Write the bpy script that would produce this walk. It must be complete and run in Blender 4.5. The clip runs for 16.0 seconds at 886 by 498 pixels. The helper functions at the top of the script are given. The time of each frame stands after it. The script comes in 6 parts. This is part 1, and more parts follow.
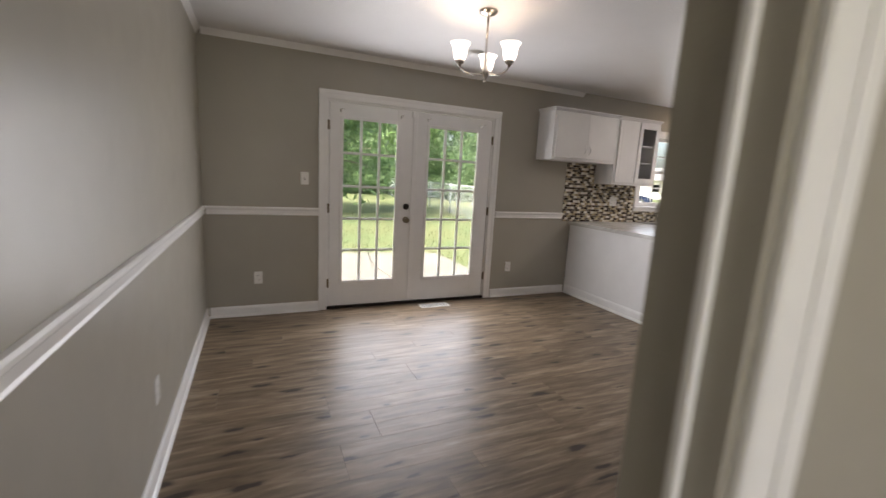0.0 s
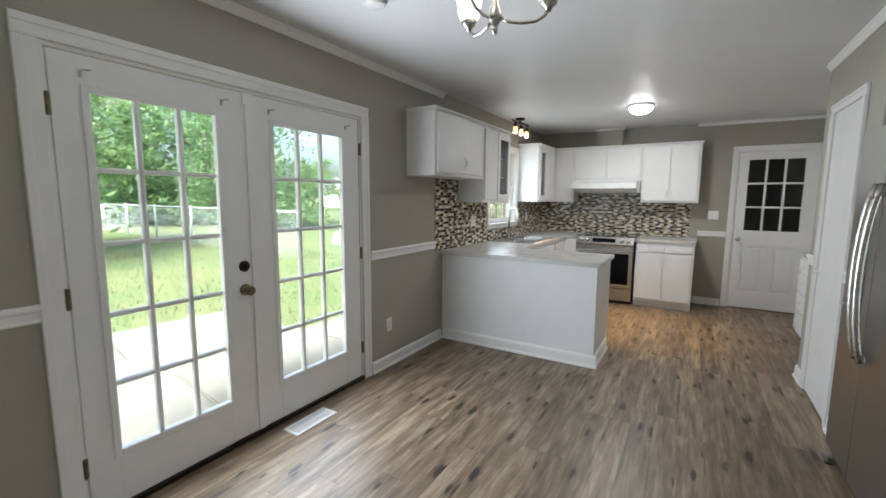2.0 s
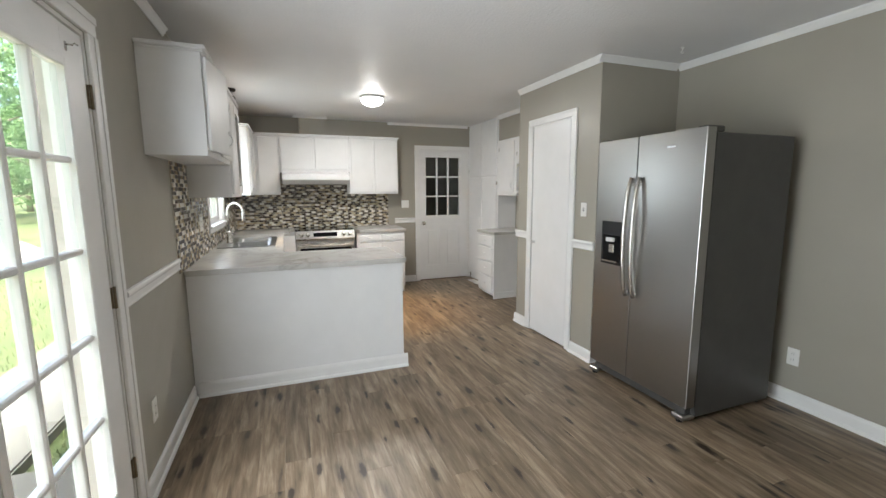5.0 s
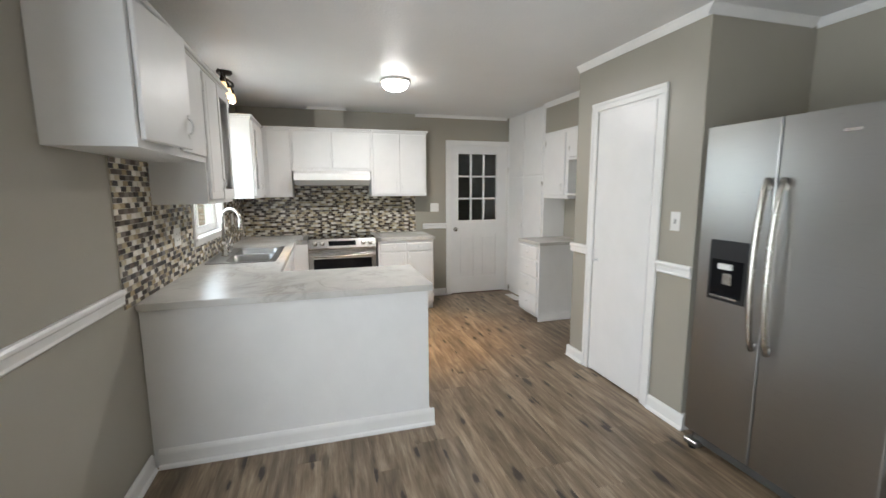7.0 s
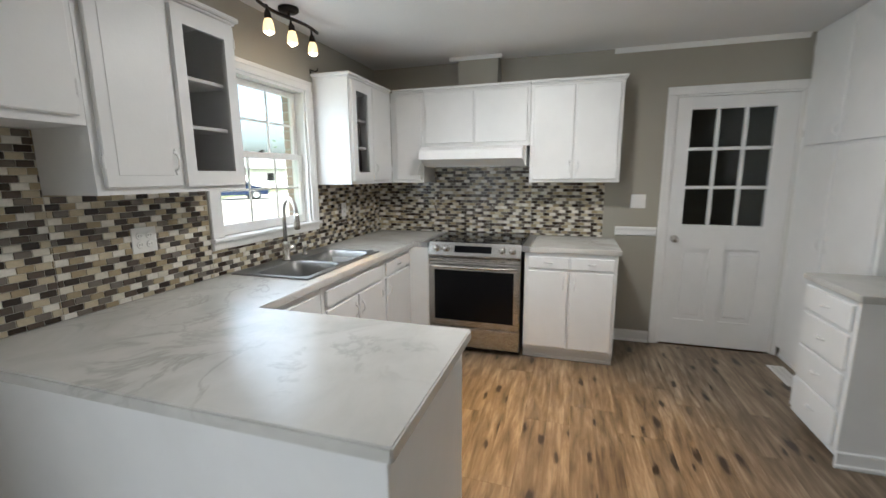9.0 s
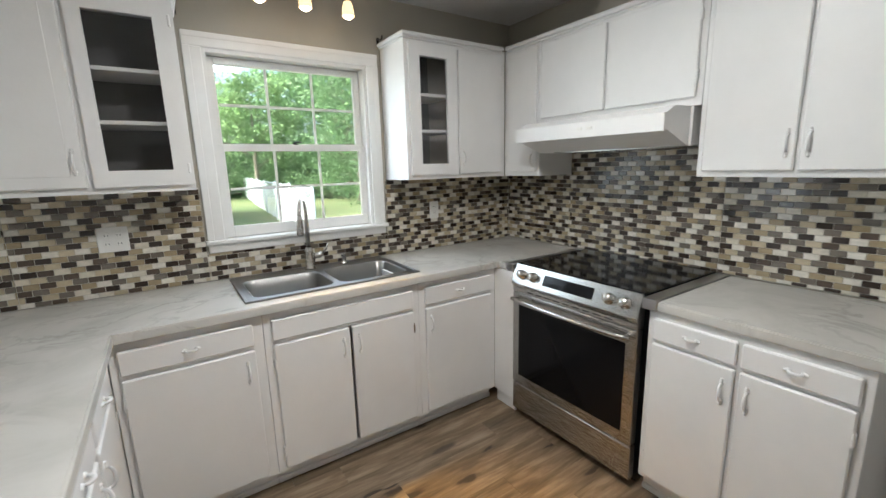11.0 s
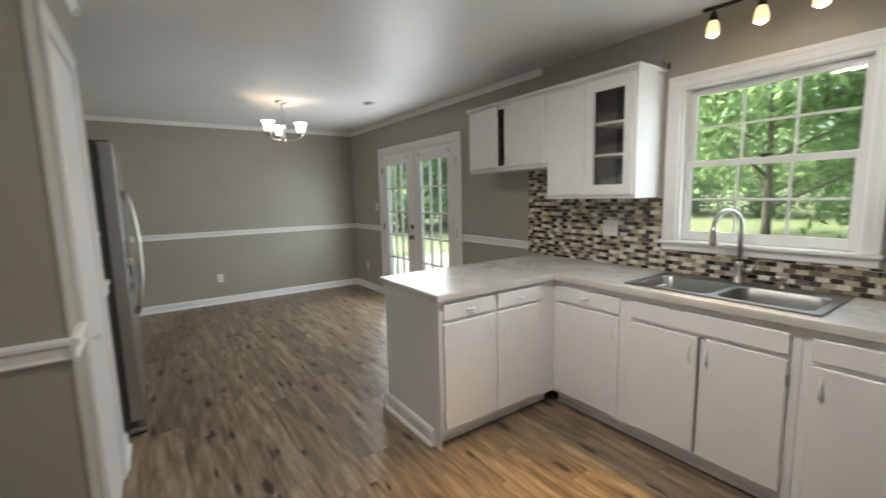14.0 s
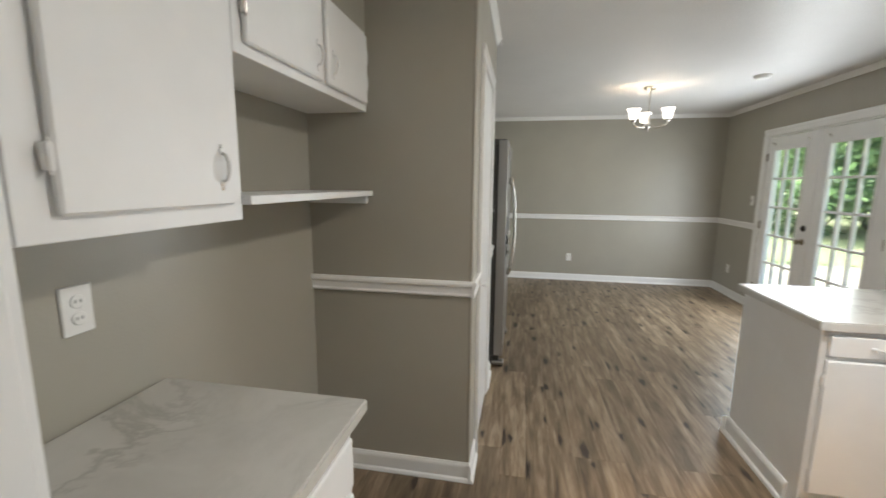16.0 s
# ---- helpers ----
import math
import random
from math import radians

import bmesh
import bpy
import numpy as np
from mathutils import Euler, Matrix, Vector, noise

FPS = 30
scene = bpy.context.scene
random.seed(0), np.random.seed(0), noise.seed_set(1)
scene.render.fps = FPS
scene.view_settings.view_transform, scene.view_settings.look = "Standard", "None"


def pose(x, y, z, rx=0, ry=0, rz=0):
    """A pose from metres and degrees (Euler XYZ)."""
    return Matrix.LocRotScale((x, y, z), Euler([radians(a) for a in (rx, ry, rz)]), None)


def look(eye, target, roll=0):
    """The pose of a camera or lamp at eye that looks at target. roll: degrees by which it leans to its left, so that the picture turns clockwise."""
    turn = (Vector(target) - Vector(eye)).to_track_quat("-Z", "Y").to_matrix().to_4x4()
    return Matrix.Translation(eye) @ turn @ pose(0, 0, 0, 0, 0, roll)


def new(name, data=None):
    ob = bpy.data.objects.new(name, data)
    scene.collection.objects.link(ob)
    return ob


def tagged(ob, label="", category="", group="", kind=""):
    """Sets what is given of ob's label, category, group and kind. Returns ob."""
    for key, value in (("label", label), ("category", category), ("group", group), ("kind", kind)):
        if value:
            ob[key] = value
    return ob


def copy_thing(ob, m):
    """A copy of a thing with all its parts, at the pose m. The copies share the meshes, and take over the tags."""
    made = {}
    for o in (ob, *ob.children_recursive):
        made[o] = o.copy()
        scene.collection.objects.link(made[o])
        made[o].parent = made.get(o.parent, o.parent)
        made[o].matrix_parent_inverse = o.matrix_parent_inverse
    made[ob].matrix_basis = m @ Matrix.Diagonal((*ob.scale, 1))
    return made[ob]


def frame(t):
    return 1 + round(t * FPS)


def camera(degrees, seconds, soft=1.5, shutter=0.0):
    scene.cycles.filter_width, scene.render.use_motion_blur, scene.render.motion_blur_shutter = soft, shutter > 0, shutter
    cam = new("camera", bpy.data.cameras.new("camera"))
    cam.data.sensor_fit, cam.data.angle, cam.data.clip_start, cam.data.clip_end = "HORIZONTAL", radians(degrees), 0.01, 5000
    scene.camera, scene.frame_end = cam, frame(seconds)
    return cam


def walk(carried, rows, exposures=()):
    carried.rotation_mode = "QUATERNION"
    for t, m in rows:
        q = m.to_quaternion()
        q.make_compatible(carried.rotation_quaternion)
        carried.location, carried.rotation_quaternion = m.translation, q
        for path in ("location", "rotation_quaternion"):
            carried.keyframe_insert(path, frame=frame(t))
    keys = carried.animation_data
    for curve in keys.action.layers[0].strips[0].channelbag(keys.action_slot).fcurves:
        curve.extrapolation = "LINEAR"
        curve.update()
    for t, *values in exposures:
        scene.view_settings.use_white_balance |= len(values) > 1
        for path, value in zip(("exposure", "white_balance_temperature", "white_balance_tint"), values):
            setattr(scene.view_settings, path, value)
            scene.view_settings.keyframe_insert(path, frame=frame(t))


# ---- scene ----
cam = camera(93.5, 16.0, shutter=0.35)
PATH = [
    (0, (0.011, 0.033, 1.376), (0.824, 1.828, 1.036), 3.2),
    (0.5, (0.051, 0.511, 1.362), (1.122, 2.165, 1.021), 3.3),
    (1, (0.024, 0.98, 1.379), (1.369, 2.429, 1.076), 2.1),
    (1.5, (-0.031, 1.478, 1.399), (1.519, 2.714, 1.135), 0.8),
    (2, (-0.001, 1.984, 1.446), (1.702, 3.005, 1.202), 0.4),
    (2.5, (0.041, 2.453, 1.448), (1.885, 3.188, 1.202), -0.1),
    (3, (0.2, 2.876, 1.444), (2.145, 3.253, 1.177), -0.6),
    (3.5, (0.352, 3.194, 1.45), (2.329, 3.082, 1.17), -0.9),
    (4, (0.374, 3.452, 1.442), (2.259, 2.858, 1.132), -0.8),
    (6.5, (0.827, 3.494, 1.448), (2.676, 2.779, 1.179), -0.2),
    (7, (1.214, 3.243, 1.477), (3.116, 2.692, 1.195), -0.3),
    (7.5, (1.664, 3.022, 1.455), (3.611, 2.654, 1.184), -0.1),
    (8, (2.086, 2.761, 1.445), (4.062, 2.664, 1.145), -0.1),
    (8.5, (2.482, 2.528, 1.435), (4.441, 2.758, 1.103), -0.2),
    (9, (2.886, 2.287, 1.463), (4.767, 2.87, 1.115), -0.4),
    (9.5, (3.302, 2.061, 1.476), (5.025, 3.015, 1.129), -0.9),
    (12, (5.202, 1.685, 1.467), (5.653, 3.599, 1.101), -2.0),
    (12.5, (5.51, 1.696, 1.443), (5.457, 3.668, 1.115), -2.0),
    (13, (5.772, 1.673, 1.438), (5.03, 3.506, 1.14), -1.8),
    (13.5, (5.933, 1.558, 1.449), (4.66, 3.077, 1.184), -1.4),
    (14, (6.082, 1.417, 1.445), (4.452, 2.546, 1.189), -1.3),
    (14.5, (6.152, 1.362, 1.462), (4.318, 2.117, 1.203), -0.8),
    (15, (6.165, 1.368, 1.476), (4.225, 1.762, 1.192), -0.1),
    (15.5, (6.185, 1.381, 1.473), (4.207, 1.406, 1.177), 0.4),
    (16, (6.205, 1.377, 1.467), (4.263, 1.013, 1.157), 0.5),
]
walk(cam, [(t, look(eye, target, roll)) for t, eye, target, roll in PATH],
     exposures=[(0.0, 2.34, 6650, 18), (0.5, 2.56, 6350, 15), (1.0, 2.75, 6250, 11), (2.0, 2.52, 5950, 8), (2.5, 2.38, 5850, 6), (3.5, 2.28, 6000, 6), (4.1, 2.70, 6200, 9),
                (7.0, 2.87, 6150, 9), (8.5, 2.56, 6000, 8), (9.5, 2.55, 6000, 8), (12.3, 2.42, 6050, 7), (13.0, 2.36, 6200, 8), (14.0, 2.38, 6350, 7), (15.0, 2.72, 6450, 7), (16.0, 2.78, 6400, 8)])

# ---- world, sun, exposure ----
SUN_ELEV, SUN_AZ = 48.0, 262.0
world = bpy.data.worlds.new("sky_world")
scene.world = world
world.use_nodes = True
wn = world.node_tree
sky = wn.nodes.new("ShaderNodeTexSky")
sky.sky_type = 'NISHITA'
sky.sun_disc = False
sky.sun_elevation = radians(SUN_ELEV)
sky.sun_rotation = radians(SUN_AZ)
sky.dust_density = 7.0
wn.links.new(sky.outputs[0], wn.nodes["Background"].inputs[0])
wn.nodes["Background"].inputs[1].default_value = 0.15
sun_data = bpy.data.lights.new("sun", 'SUN')
sun_data.energy = 3.7
sun_data.angle = radians(9)
sun_data.color = (1.0, 0.95, 0.88)
sun = new("sun", sun_data)
sun_dir = Vector((math.sin(radians(SUN_AZ)) * math.cos(radians(SUN_ELEV)), math.cos(radians(SUN_AZ)) * math.cos(radians(SUN_ELEV)), math.sin(radians(SUN_ELEV))))
sun.matrix_world = look(sun_dir * 40, (0, 0, 0))


def point_lamp(name, at, watts, colour, radius):
    d = bpy.data.lights.new(name, 'POINT')
    d.energy, d.color, d.shadow_soft_size = watts, colour, radius
    ob = new(name, d)
    ob.location = at
    return ob


CHAND = (1.42, 2.63)
DOME = (5.11, 2.555)
TRACK_BULBS = [(4.99, 3.95, 2.27), (5.205, 3.955, 2.27), (5.43, 3.965, 2.27)]
CHAND_ANGLES = [57, 177, 297]
CHAND_R = 0.185
for a in CHAND_ANGLES:
    point_lamp("chandelier_bulb_light", (CHAND[0] + CHAND_R * math.cos(radians(a)), CHAND[1] + CHAND_R * math.sin(radians(a)), 2.172), 0.24, (1.0, 0.58, 0.30), 0.03)
for b in TRACK_BULBS:
    d = bpy.data.lights.new("track_spot_light", 'SPOT')
    d.energy, d.color, d.shadow_soft_size, d.spot_size, d.spot_blend = 15.5, (1.0, 0.54, 0.07), 0.02, radians(42), 0.7
    o = new("track_spot_light", d)
    o.matrix_world = look((b[0], b[1] - 0.012, b[2] - 0.045), (5.15 + 0.9 * (b[0] - 5.2), 2.5, 0))


def flat_lamp(name, at, target, size, watts, colour):
    """A flat lamp: the glow of a diffuser, or a stand-in for sky light at an opening."""
    d = bpy.data.lights.new(name, 'AREA')
    d.shape, d.size, d.size_y, d.energy, d.color = 'RECTANGLE', size[0], size[1], watts, colour
    o = new(name, d)
    o.matrix_world = look(at, target)


flat_lamp("dome_bulb_light", (DOME[0], DOME[1], 2.352), (DOME[0], DOME[1] + 0.0001, 0), (0.2, 0.2), 4.0, (1.0, 0.94, 0.875))
flat_lamp("door_sky_light", (1.52, 4.085, 1.08), (1.52, 0, 0.98), (1.5, 1.6), 8.0, (0.92, 0.96, 1.0))
flat_lamp("window_sky_light", (5.17, 4.185, 1.6), (5.17, 0, 1.48), (0.78, 0.84), 1.15, (0.86, 0.94, 1.0))
# unseen warm lamp added to brighten the hall from behind the camera
flat_lamp("hall_fill_light", (0.3, -1.66, 1.4), (0.75, 0.3, 1.3), (1.1, 1.4), 3.6, (1.0, 0.95, 0.88))

# ---- materials ----


def mat(name, base, rough=0.5, metal=0.0, spec=0.5):
    m = bpy.data.materials.new(name)
    m.use_nodes = True
    b = m.node_tree.nodes["Principled BSDF"]
    b.inputs["Base Color"].default_value = (*base, 1)
    b.inputs["Roughness"].default_value = rough
    b.inputs["Metallic"].default_value = metal
    b.inputs["Specular IOR Level"].default_value = spec
    return m


def node(m, kind, **kw):
    n = m.node_tree.nodes.new(kind)
    for k, v in kw.items():
        if k in n.inputs:
            n.inputs[k].default_value = v
    return n


def link(m, a, b):
    m.node_tree.links.new(a, b)


def bsdf(m):
    return m.node_tree.nodes["Principled BSDF"]


def ramp(m, stops, mode='LINEAR'):
    r = m.node_tree.nodes.new("ShaderNodeValToRGB")
    r.color_ramp.interpolation = mode
    while len(r.color_ramp.elements) < len(stops):
        r.color_ramp.elements.new(0.5)
    for e, (p, c) in zip(r.color_ramp.elements, stops):
        e.position = p
        e.color = (*c, 1)
    return r


def coords(m, scale=(1, 1, 1), which="Object", shift=False):
    tc = node(m, "ShaderNodeTexCoord")
    mp = node(m, "ShaderNodeMapping")
    mp.inputs["Scale"].default_value = scale
    link(m, tc.outputs[which], mp.inputs["Vector"])
    if shift:
        oi = node(m, "ShaderNodeObjectInfo")
        mul = node(m, "ShaderNodeMath")
        mul.operation = 'MULTIPLY'
        mul.inputs[1].default_value = 37.0
        link(m, oi.outputs["Random"], mul.inputs[0])
        link(m, mul.outputs[0], mp.inputs["Location"])
    return mp.outputs[0]


def noise_tex(m, vec, scale, detail=4.0, rough=0.55, distortion=0.0):
    n = node(m, "ShaderNodeTexNoise", Scale=scale, Detail=detail, Roughness=rough, Distortion=distortion)
    link(m, vec, n.inputs["Vector"])
    return n.outputs[0]


def bump(m, height, strength, distance=0.002):
    b = node(m, "ShaderNodeBump", Strength=strength, Distance=distance)
    link(m, height, b.inputs["Height"])
    link(m, b.outputs[0], bsdf(m).inputs["Normal"])


def varied(name, c0, c1, rough, scale=6.0, bscale=250.0, bstr=0.15, metal=0.0, rough_var=0.08, bdist=0.002):
    """Paint-like surface with broad and fine variation."""
    m = mat(name, c0, rough, metal)
    v = coords(m)
    n = noise_tex(m, v, scale, 5, 0.6)
    r = ramp(m, [(0.3, c0), (0.7, c1)])
    link(m, n, r.inputs[0])
    link(m, r.outputs[0], bsdf(m).inputs["Base Color"])
    mr = node(m, "ShaderNodeMapRange")
    mr.inputs["To Min"].default_value = rough - rough_var
    mr.inputs["To Max"].default_value = rough + rough_var
    link(m, noise_tex(m, v, scale * 3, 3), mr.inputs["Value"])
    link(m, mr.outputs[0], bsdf(m).inputs["Roughness"])
    bump(m, noise_tex(m, v, bscale, 3), bstr, bdist)
    return m


M_WALL = varied("greige_wall_paint", (0.356, 0.333, 0.278), (0.376, 0.351, 0.294), 0.36, 2.5, 120, 0.25)
M_CEIL = varied("ceiling_paint", (0.74, 0.73, 0.72), (0.78, 0.77, 0.76), 0.42, 1.5, 55, 0.5, bdist=0.006)
M_TRIM = varied("white_trim_paint", (0.80, 0.79, 0.77), (0.84, 0.83, 0.81), 0.32, 8, 180, 0.12)
M_CAB = varied("white_cabinet_paint", (0.79, 0.785, 0.775), (0.83, 0.825, 0.815), 0.40, 5, 70, 0.16)
M_DOOR = varied("white_door_paint", (0.78, 0.775, 0.76), (0.83, 0.82, 0.81), 0.34, 4, 90, 0.15)
M_PLASTIC = mat("white_plastic", (0.8, 0.79, 0.76), 0.3)
M_SLOT = mat("dark_slot", (0.03, 0.028, 0.025), 0.6)
# dark grey standing in for the shade inside the glass-door cabinets
M_INSIDE = varied("inside_shade_grey", (0.11, 0.108, 0.105), (0.14, 0.137, 0.132), 0.6, 5, 90, 0.1)
M_SUB = mat("dark_underlay", (0.05, 0.04, 0.035), 0.9)
M_NICKEL = varied("brushed_nickel", (0.55, 0.52, 0.48), (0.62, 0.60, 0.56), 0.26, 30, 400, 0.05, 1.0, 0.05)
M_CHROME = mat("polished_chrome", (0.75, 0.75, 0.76), 0.08, 1.0)
M_BRASS = varied("aged_brass", (0.15, 0.118, 0.075), (0.25, 0.205, 0.140), 0.32, 40, 300, 0.1, 1.0)
M_BRONZE = varied("dark_bronze", (0.025, 0.02, 0.017), (0.045, 0.036, 0.03), 0.4, 30, 300, 0.1, 0.8)
M_RING = mat("printed_ring", (0.05, 0.05, 0.052), 0.25)
M_BLACK = mat("black_plastic", (0.012, 0.012, 0.013), 0.35)
M_GROUT = varied("grey_grout", (0.52, 0.49, 0.42), (0.60, 0.57, 0.50), 0.8, 20, 300, 0.2)
M_FRIDGE_SIDE = varied("dark_grey_enamel", (0.060, 0.058, 0.054), (0.074, 0.072, 0.067), 0.38, 6, 500, 0.25)
M_DARKROOM = varied("dim_brown_panelling", (0.10, 0.05, 0.035), (0.14, 0.07, 0.05), 0.7, 3, 60, 0.2)


def steel(name, axis, base=(0.46, 0.465, 0.47), rough=0.3):
    m = mat(name, base, rough, 1.0)
    s = [1400, 1400, 1400]
    s[axis] = 12
    v = coords(m, tuple(s))
    n = noise_tex(m, v, 1.0, 3, 0.6)
    r = ramp(m, [(0.25, tuple(c * 0.95 for c in base)), (0.75, tuple(min(1, c * 1.04) for c in base))])
    link(m, n, r.inputs[0])
    link(m, r.outputs[0], bsdf(m).inputs["Base Color"])
    mr = node(m, "ShaderNodeMapRange")
    mr.inputs["To Min"].default_value = rough - 0.05
    mr.inputs["To Max"].default_value = rough + 0.07
    link(m, n, mr.inputs["Value"])
    link(m, mr.outputs[0], bsdf(m).inputs["Roughness"])
    bump(m, n, 0.015, 0.0005)
    return m


M_STEEL_X = steel("stainless_steel_x", 0)
M_STEEL_Y = steel("stainless_steel_y", 1, (0.47, 0.46, 0.44), 0.26)
M_STEEL_SINK = steel("stainless_sink_steel", 0, (0.31, 0.305, 0.295), 0.33)


def black_glass():
    m = mat("black_ceramic_glass", (0.006, 0.006, 0.007), 0.07, 0.0, 0.15)
    return m


M_BGLASS = black_glass()


def pane_glass(name, tint, gloss=0.03):
    m = bpy.data.materials.new(name)
    m.use_nodes = True
    t = m.node_tree
    t.nodes.clear()
    out = t.nodes.new("ShaderNodeOutputMaterial")
    mix = t.nodes.new("ShaderNodeMixShader")
    tr = t.nodes.new("ShaderNodeBsdfTransparent")
    tr.inputs[0].default_value = (*tint, 1)
    gl = t.nodes.new("ShaderNodeBsdfGlossy")
    gl.inputs["Roughness"].default_value = gloss
    fr = t.nodes.new("ShaderNodeLayerWeight")
    fr.inputs["Blend"].default_value = 0.5
    pw = t.nodes.new("ShaderNodeMath")
    pw.operation = 'POWER'
    pw.inputs[1].default_value = 5.0
    mr = t.nodes.new("ShaderNodeMapRange")
    mr.inputs["To Min"].default_value = 0.035
    mr.inputs["To Max"].default_value = 0.6
    t.links.new(fr.outputs["Facing"], pw.inputs[0])
    t.links.new(pw.outputs[0], mr.inputs["Value"])
    t.links.new(mr.outputs[0], mix.inputs[0])
    t.links.new(tr.outputs[0], mix.inputs[1])
    t.links.new(gl.outputs[0], mix.inputs[2])
    t.links.new(mix.outputs[0], out.inputs[0])
    return m


M_GLASS = pane_glass("window_glass", (0.93, 0.97, 0.95))
M_CABGLASS = pane_glass("cabinet_glass", (0.93, 0.93, 0.93))


def lit_glass(name, colour, strength, white):
    m = mat(name, white, 0.35)
    b = bsdf(m)
    b.inputs["Emission Color"].default_value = (*colour, 1)
    b.inputs["Emission Strength"].default_value = strength
    return m


M_SHADE = lit_glass("lit_frosted_shade", (1.0, 0.88, 0.76), 0.6, (0.85, 0.83, 0.8))
M_DOMEGLASS = lit_glass("lit_dome_glass", (1.0, 0.95, 0.88), 3.6, (0.85, 0.85, 0.83))
M_AMBER = lit_glass("lit_amber_shade", (1.0, 0.6, 0.27), 0.34, (0.68, 0.53, 0.34))
M_BULB = lit_glass("lit_bulb", (1.0, 0.8, 0.55), 4.0, (0.9, 0.88, 0.8))


def plank_material():
    m = mat("grey_brown_vinyl_plank", (0.25, 0.2, 0.15), 0.34)
    v = coords(m, (1.7, 13.0, 1), shift=True)
    v2 = coords(m, (4, 95, 1), shift=True)
    vk = coords(m, (1.7, 5.6, 1), shift=True)
    n1 = noise_tex(m, v, 1.7, 4, 0.6, 0.35)
    r1 = ramp(m, [(0.28, (0.102, 0.071, 0.045)), (0.41, (0.176, 0.128, 0.082)), (0.54, (0.252, 0.189, 0.126)), (0.70, (0.380, 0.303, 0.218))])
    link(m, n1, r1.inputs[0])
    n2 = noise_tex(m, v2, 1.0, 4, 0.6)
    r2 = ramp(m, [(0.34, (0.70, 0.68, 0.66)), (0.58, (1.0, 1.0, 1.0))])
    link(m, n2, r2.inputs[0])
    mul = node(m, "ShaderNodeMix")
    mul.data_type, mul.blend_type = 'RGBA', 'MULTIPLY'
    mul.inputs["Factor"].default_value = 0.58
    link(m, r1.outputs[0], mul.inputs["A"])
    link(m, r2.outputs[0], mul.inputs["B"])
    # knots: scattered dark eyes with a soft halo, bent by noise
    warp = node(m, "ShaderNodeMix")
    warp.data_type = 'VECTOR'
    warp.inputs["Factor"].default_value = 0.16
    wn2 = node(m, "ShaderNodeTexNoise", Scale=7.0, Detail=4.0)
    link(m, vk, wn2.inputs["Vector"])
    link(m, vk, warp.inputs["A"])
    link(m, wn2.outputs["Color"], warp.inputs["B"])
    vo = node(m, "ShaderNodeTexVoronoi", Scale=1.5)
    vo.voronoi_dimensions = "2D"
    link(m, warp.outputs["Result"], vo.inputs["Vector"])
    rk = ramp(m, [(0.0, (1, 1, 1)), (0.075, (0.95, 0.95, 0.95)), (0.105, (0.5, 0.5, 0.5)), (0.14, (0.16, 0.16, 0.16)), (0.22, (0, 0, 0))])
    sel = node(m, "ShaderNodeSeparateColor")
    link(m, vo.outputs["Color"], sel.inputs[0])
    size = node(m, "ShaderNodeMapRange")
    size.inputs["To Min"].default_value = 0.5
    size.inputs["To Max"].default_value = 1.5
    link(m, sel.outputs[1], size.inputs["Value"])
    near_knot = node(m, "ShaderNodeMath")
    near_knot.operation = 'DIVIDE'
    link(m, vo.outputs["Distance"], near_knot.inputs[0])
    link(m, size.outputs[0], near_knot.inputs[1])
    link(m, near_knot.outputs[0], rk.inputs[0])
    some = ramp(m, [(0.28, (0, 0, 0)), (0.46, (0.95, 0.95, 0.95))])
    link(m, sel.outputs[0], some.inputs[0])
    kf = node(m, "ShaderNodeMath")
    kf.operation = 'MULTIPLY'
    link(m, rk.outputs[0], kf.inputs[0])
    link(m, some.outputs[0], kf.inputs[1])
    mk = node(m, "ShaderNodeMix")
    mk.data_type = 'RGBA'
    link(m, kf.outputs[0], mk.inputs["Factor"])
    link(m, mul.outputs["Result"], mk.inputs["A"])
    mk.inputs["B"].default_value = (0.026, 0.018, 0.013, 1)
    # tone by plank
    oi = node(m, "ShaderNodeObjectInfo")
    rt = ramp(m, [(0.0, (0.78, 0.765, 0.75)), (0.5, (0.97, 0.955, 0.94)), (1.0, (1.17, 1.155, 1.14))])
    link(m, oi.outputs["Random"], rt.inputs[0])
    mt = node(m, "ShaderNodeMix")
    mt.data_type, mt.blend_type = 'RGBA', 'MULTIPLY'
    mt.inputs["Factor"].default_value = 1.0
    link(m, mk.outputs["Result"], mt.inputs["A"])
    link(m, rt.outputs[0], mt.inputs["B"])
    link(m, mt.outputs["Result"], bsdf(m).inputs["Base Color"])
    mr = node(m, "ShaderNodeMapRange")
    mr.inputs["To Min"].default_value = 0.33
    mr.inputs["To Max"].default_value = 0.47
    link(m, n2, mr.inputs["Value"])
    link(m, mr.outputs[0], bsdf(m).inputs["Roughness"])
    bump(m, n2, 0.15, 0.0012)
    return m


M_PLANK = plank_material()


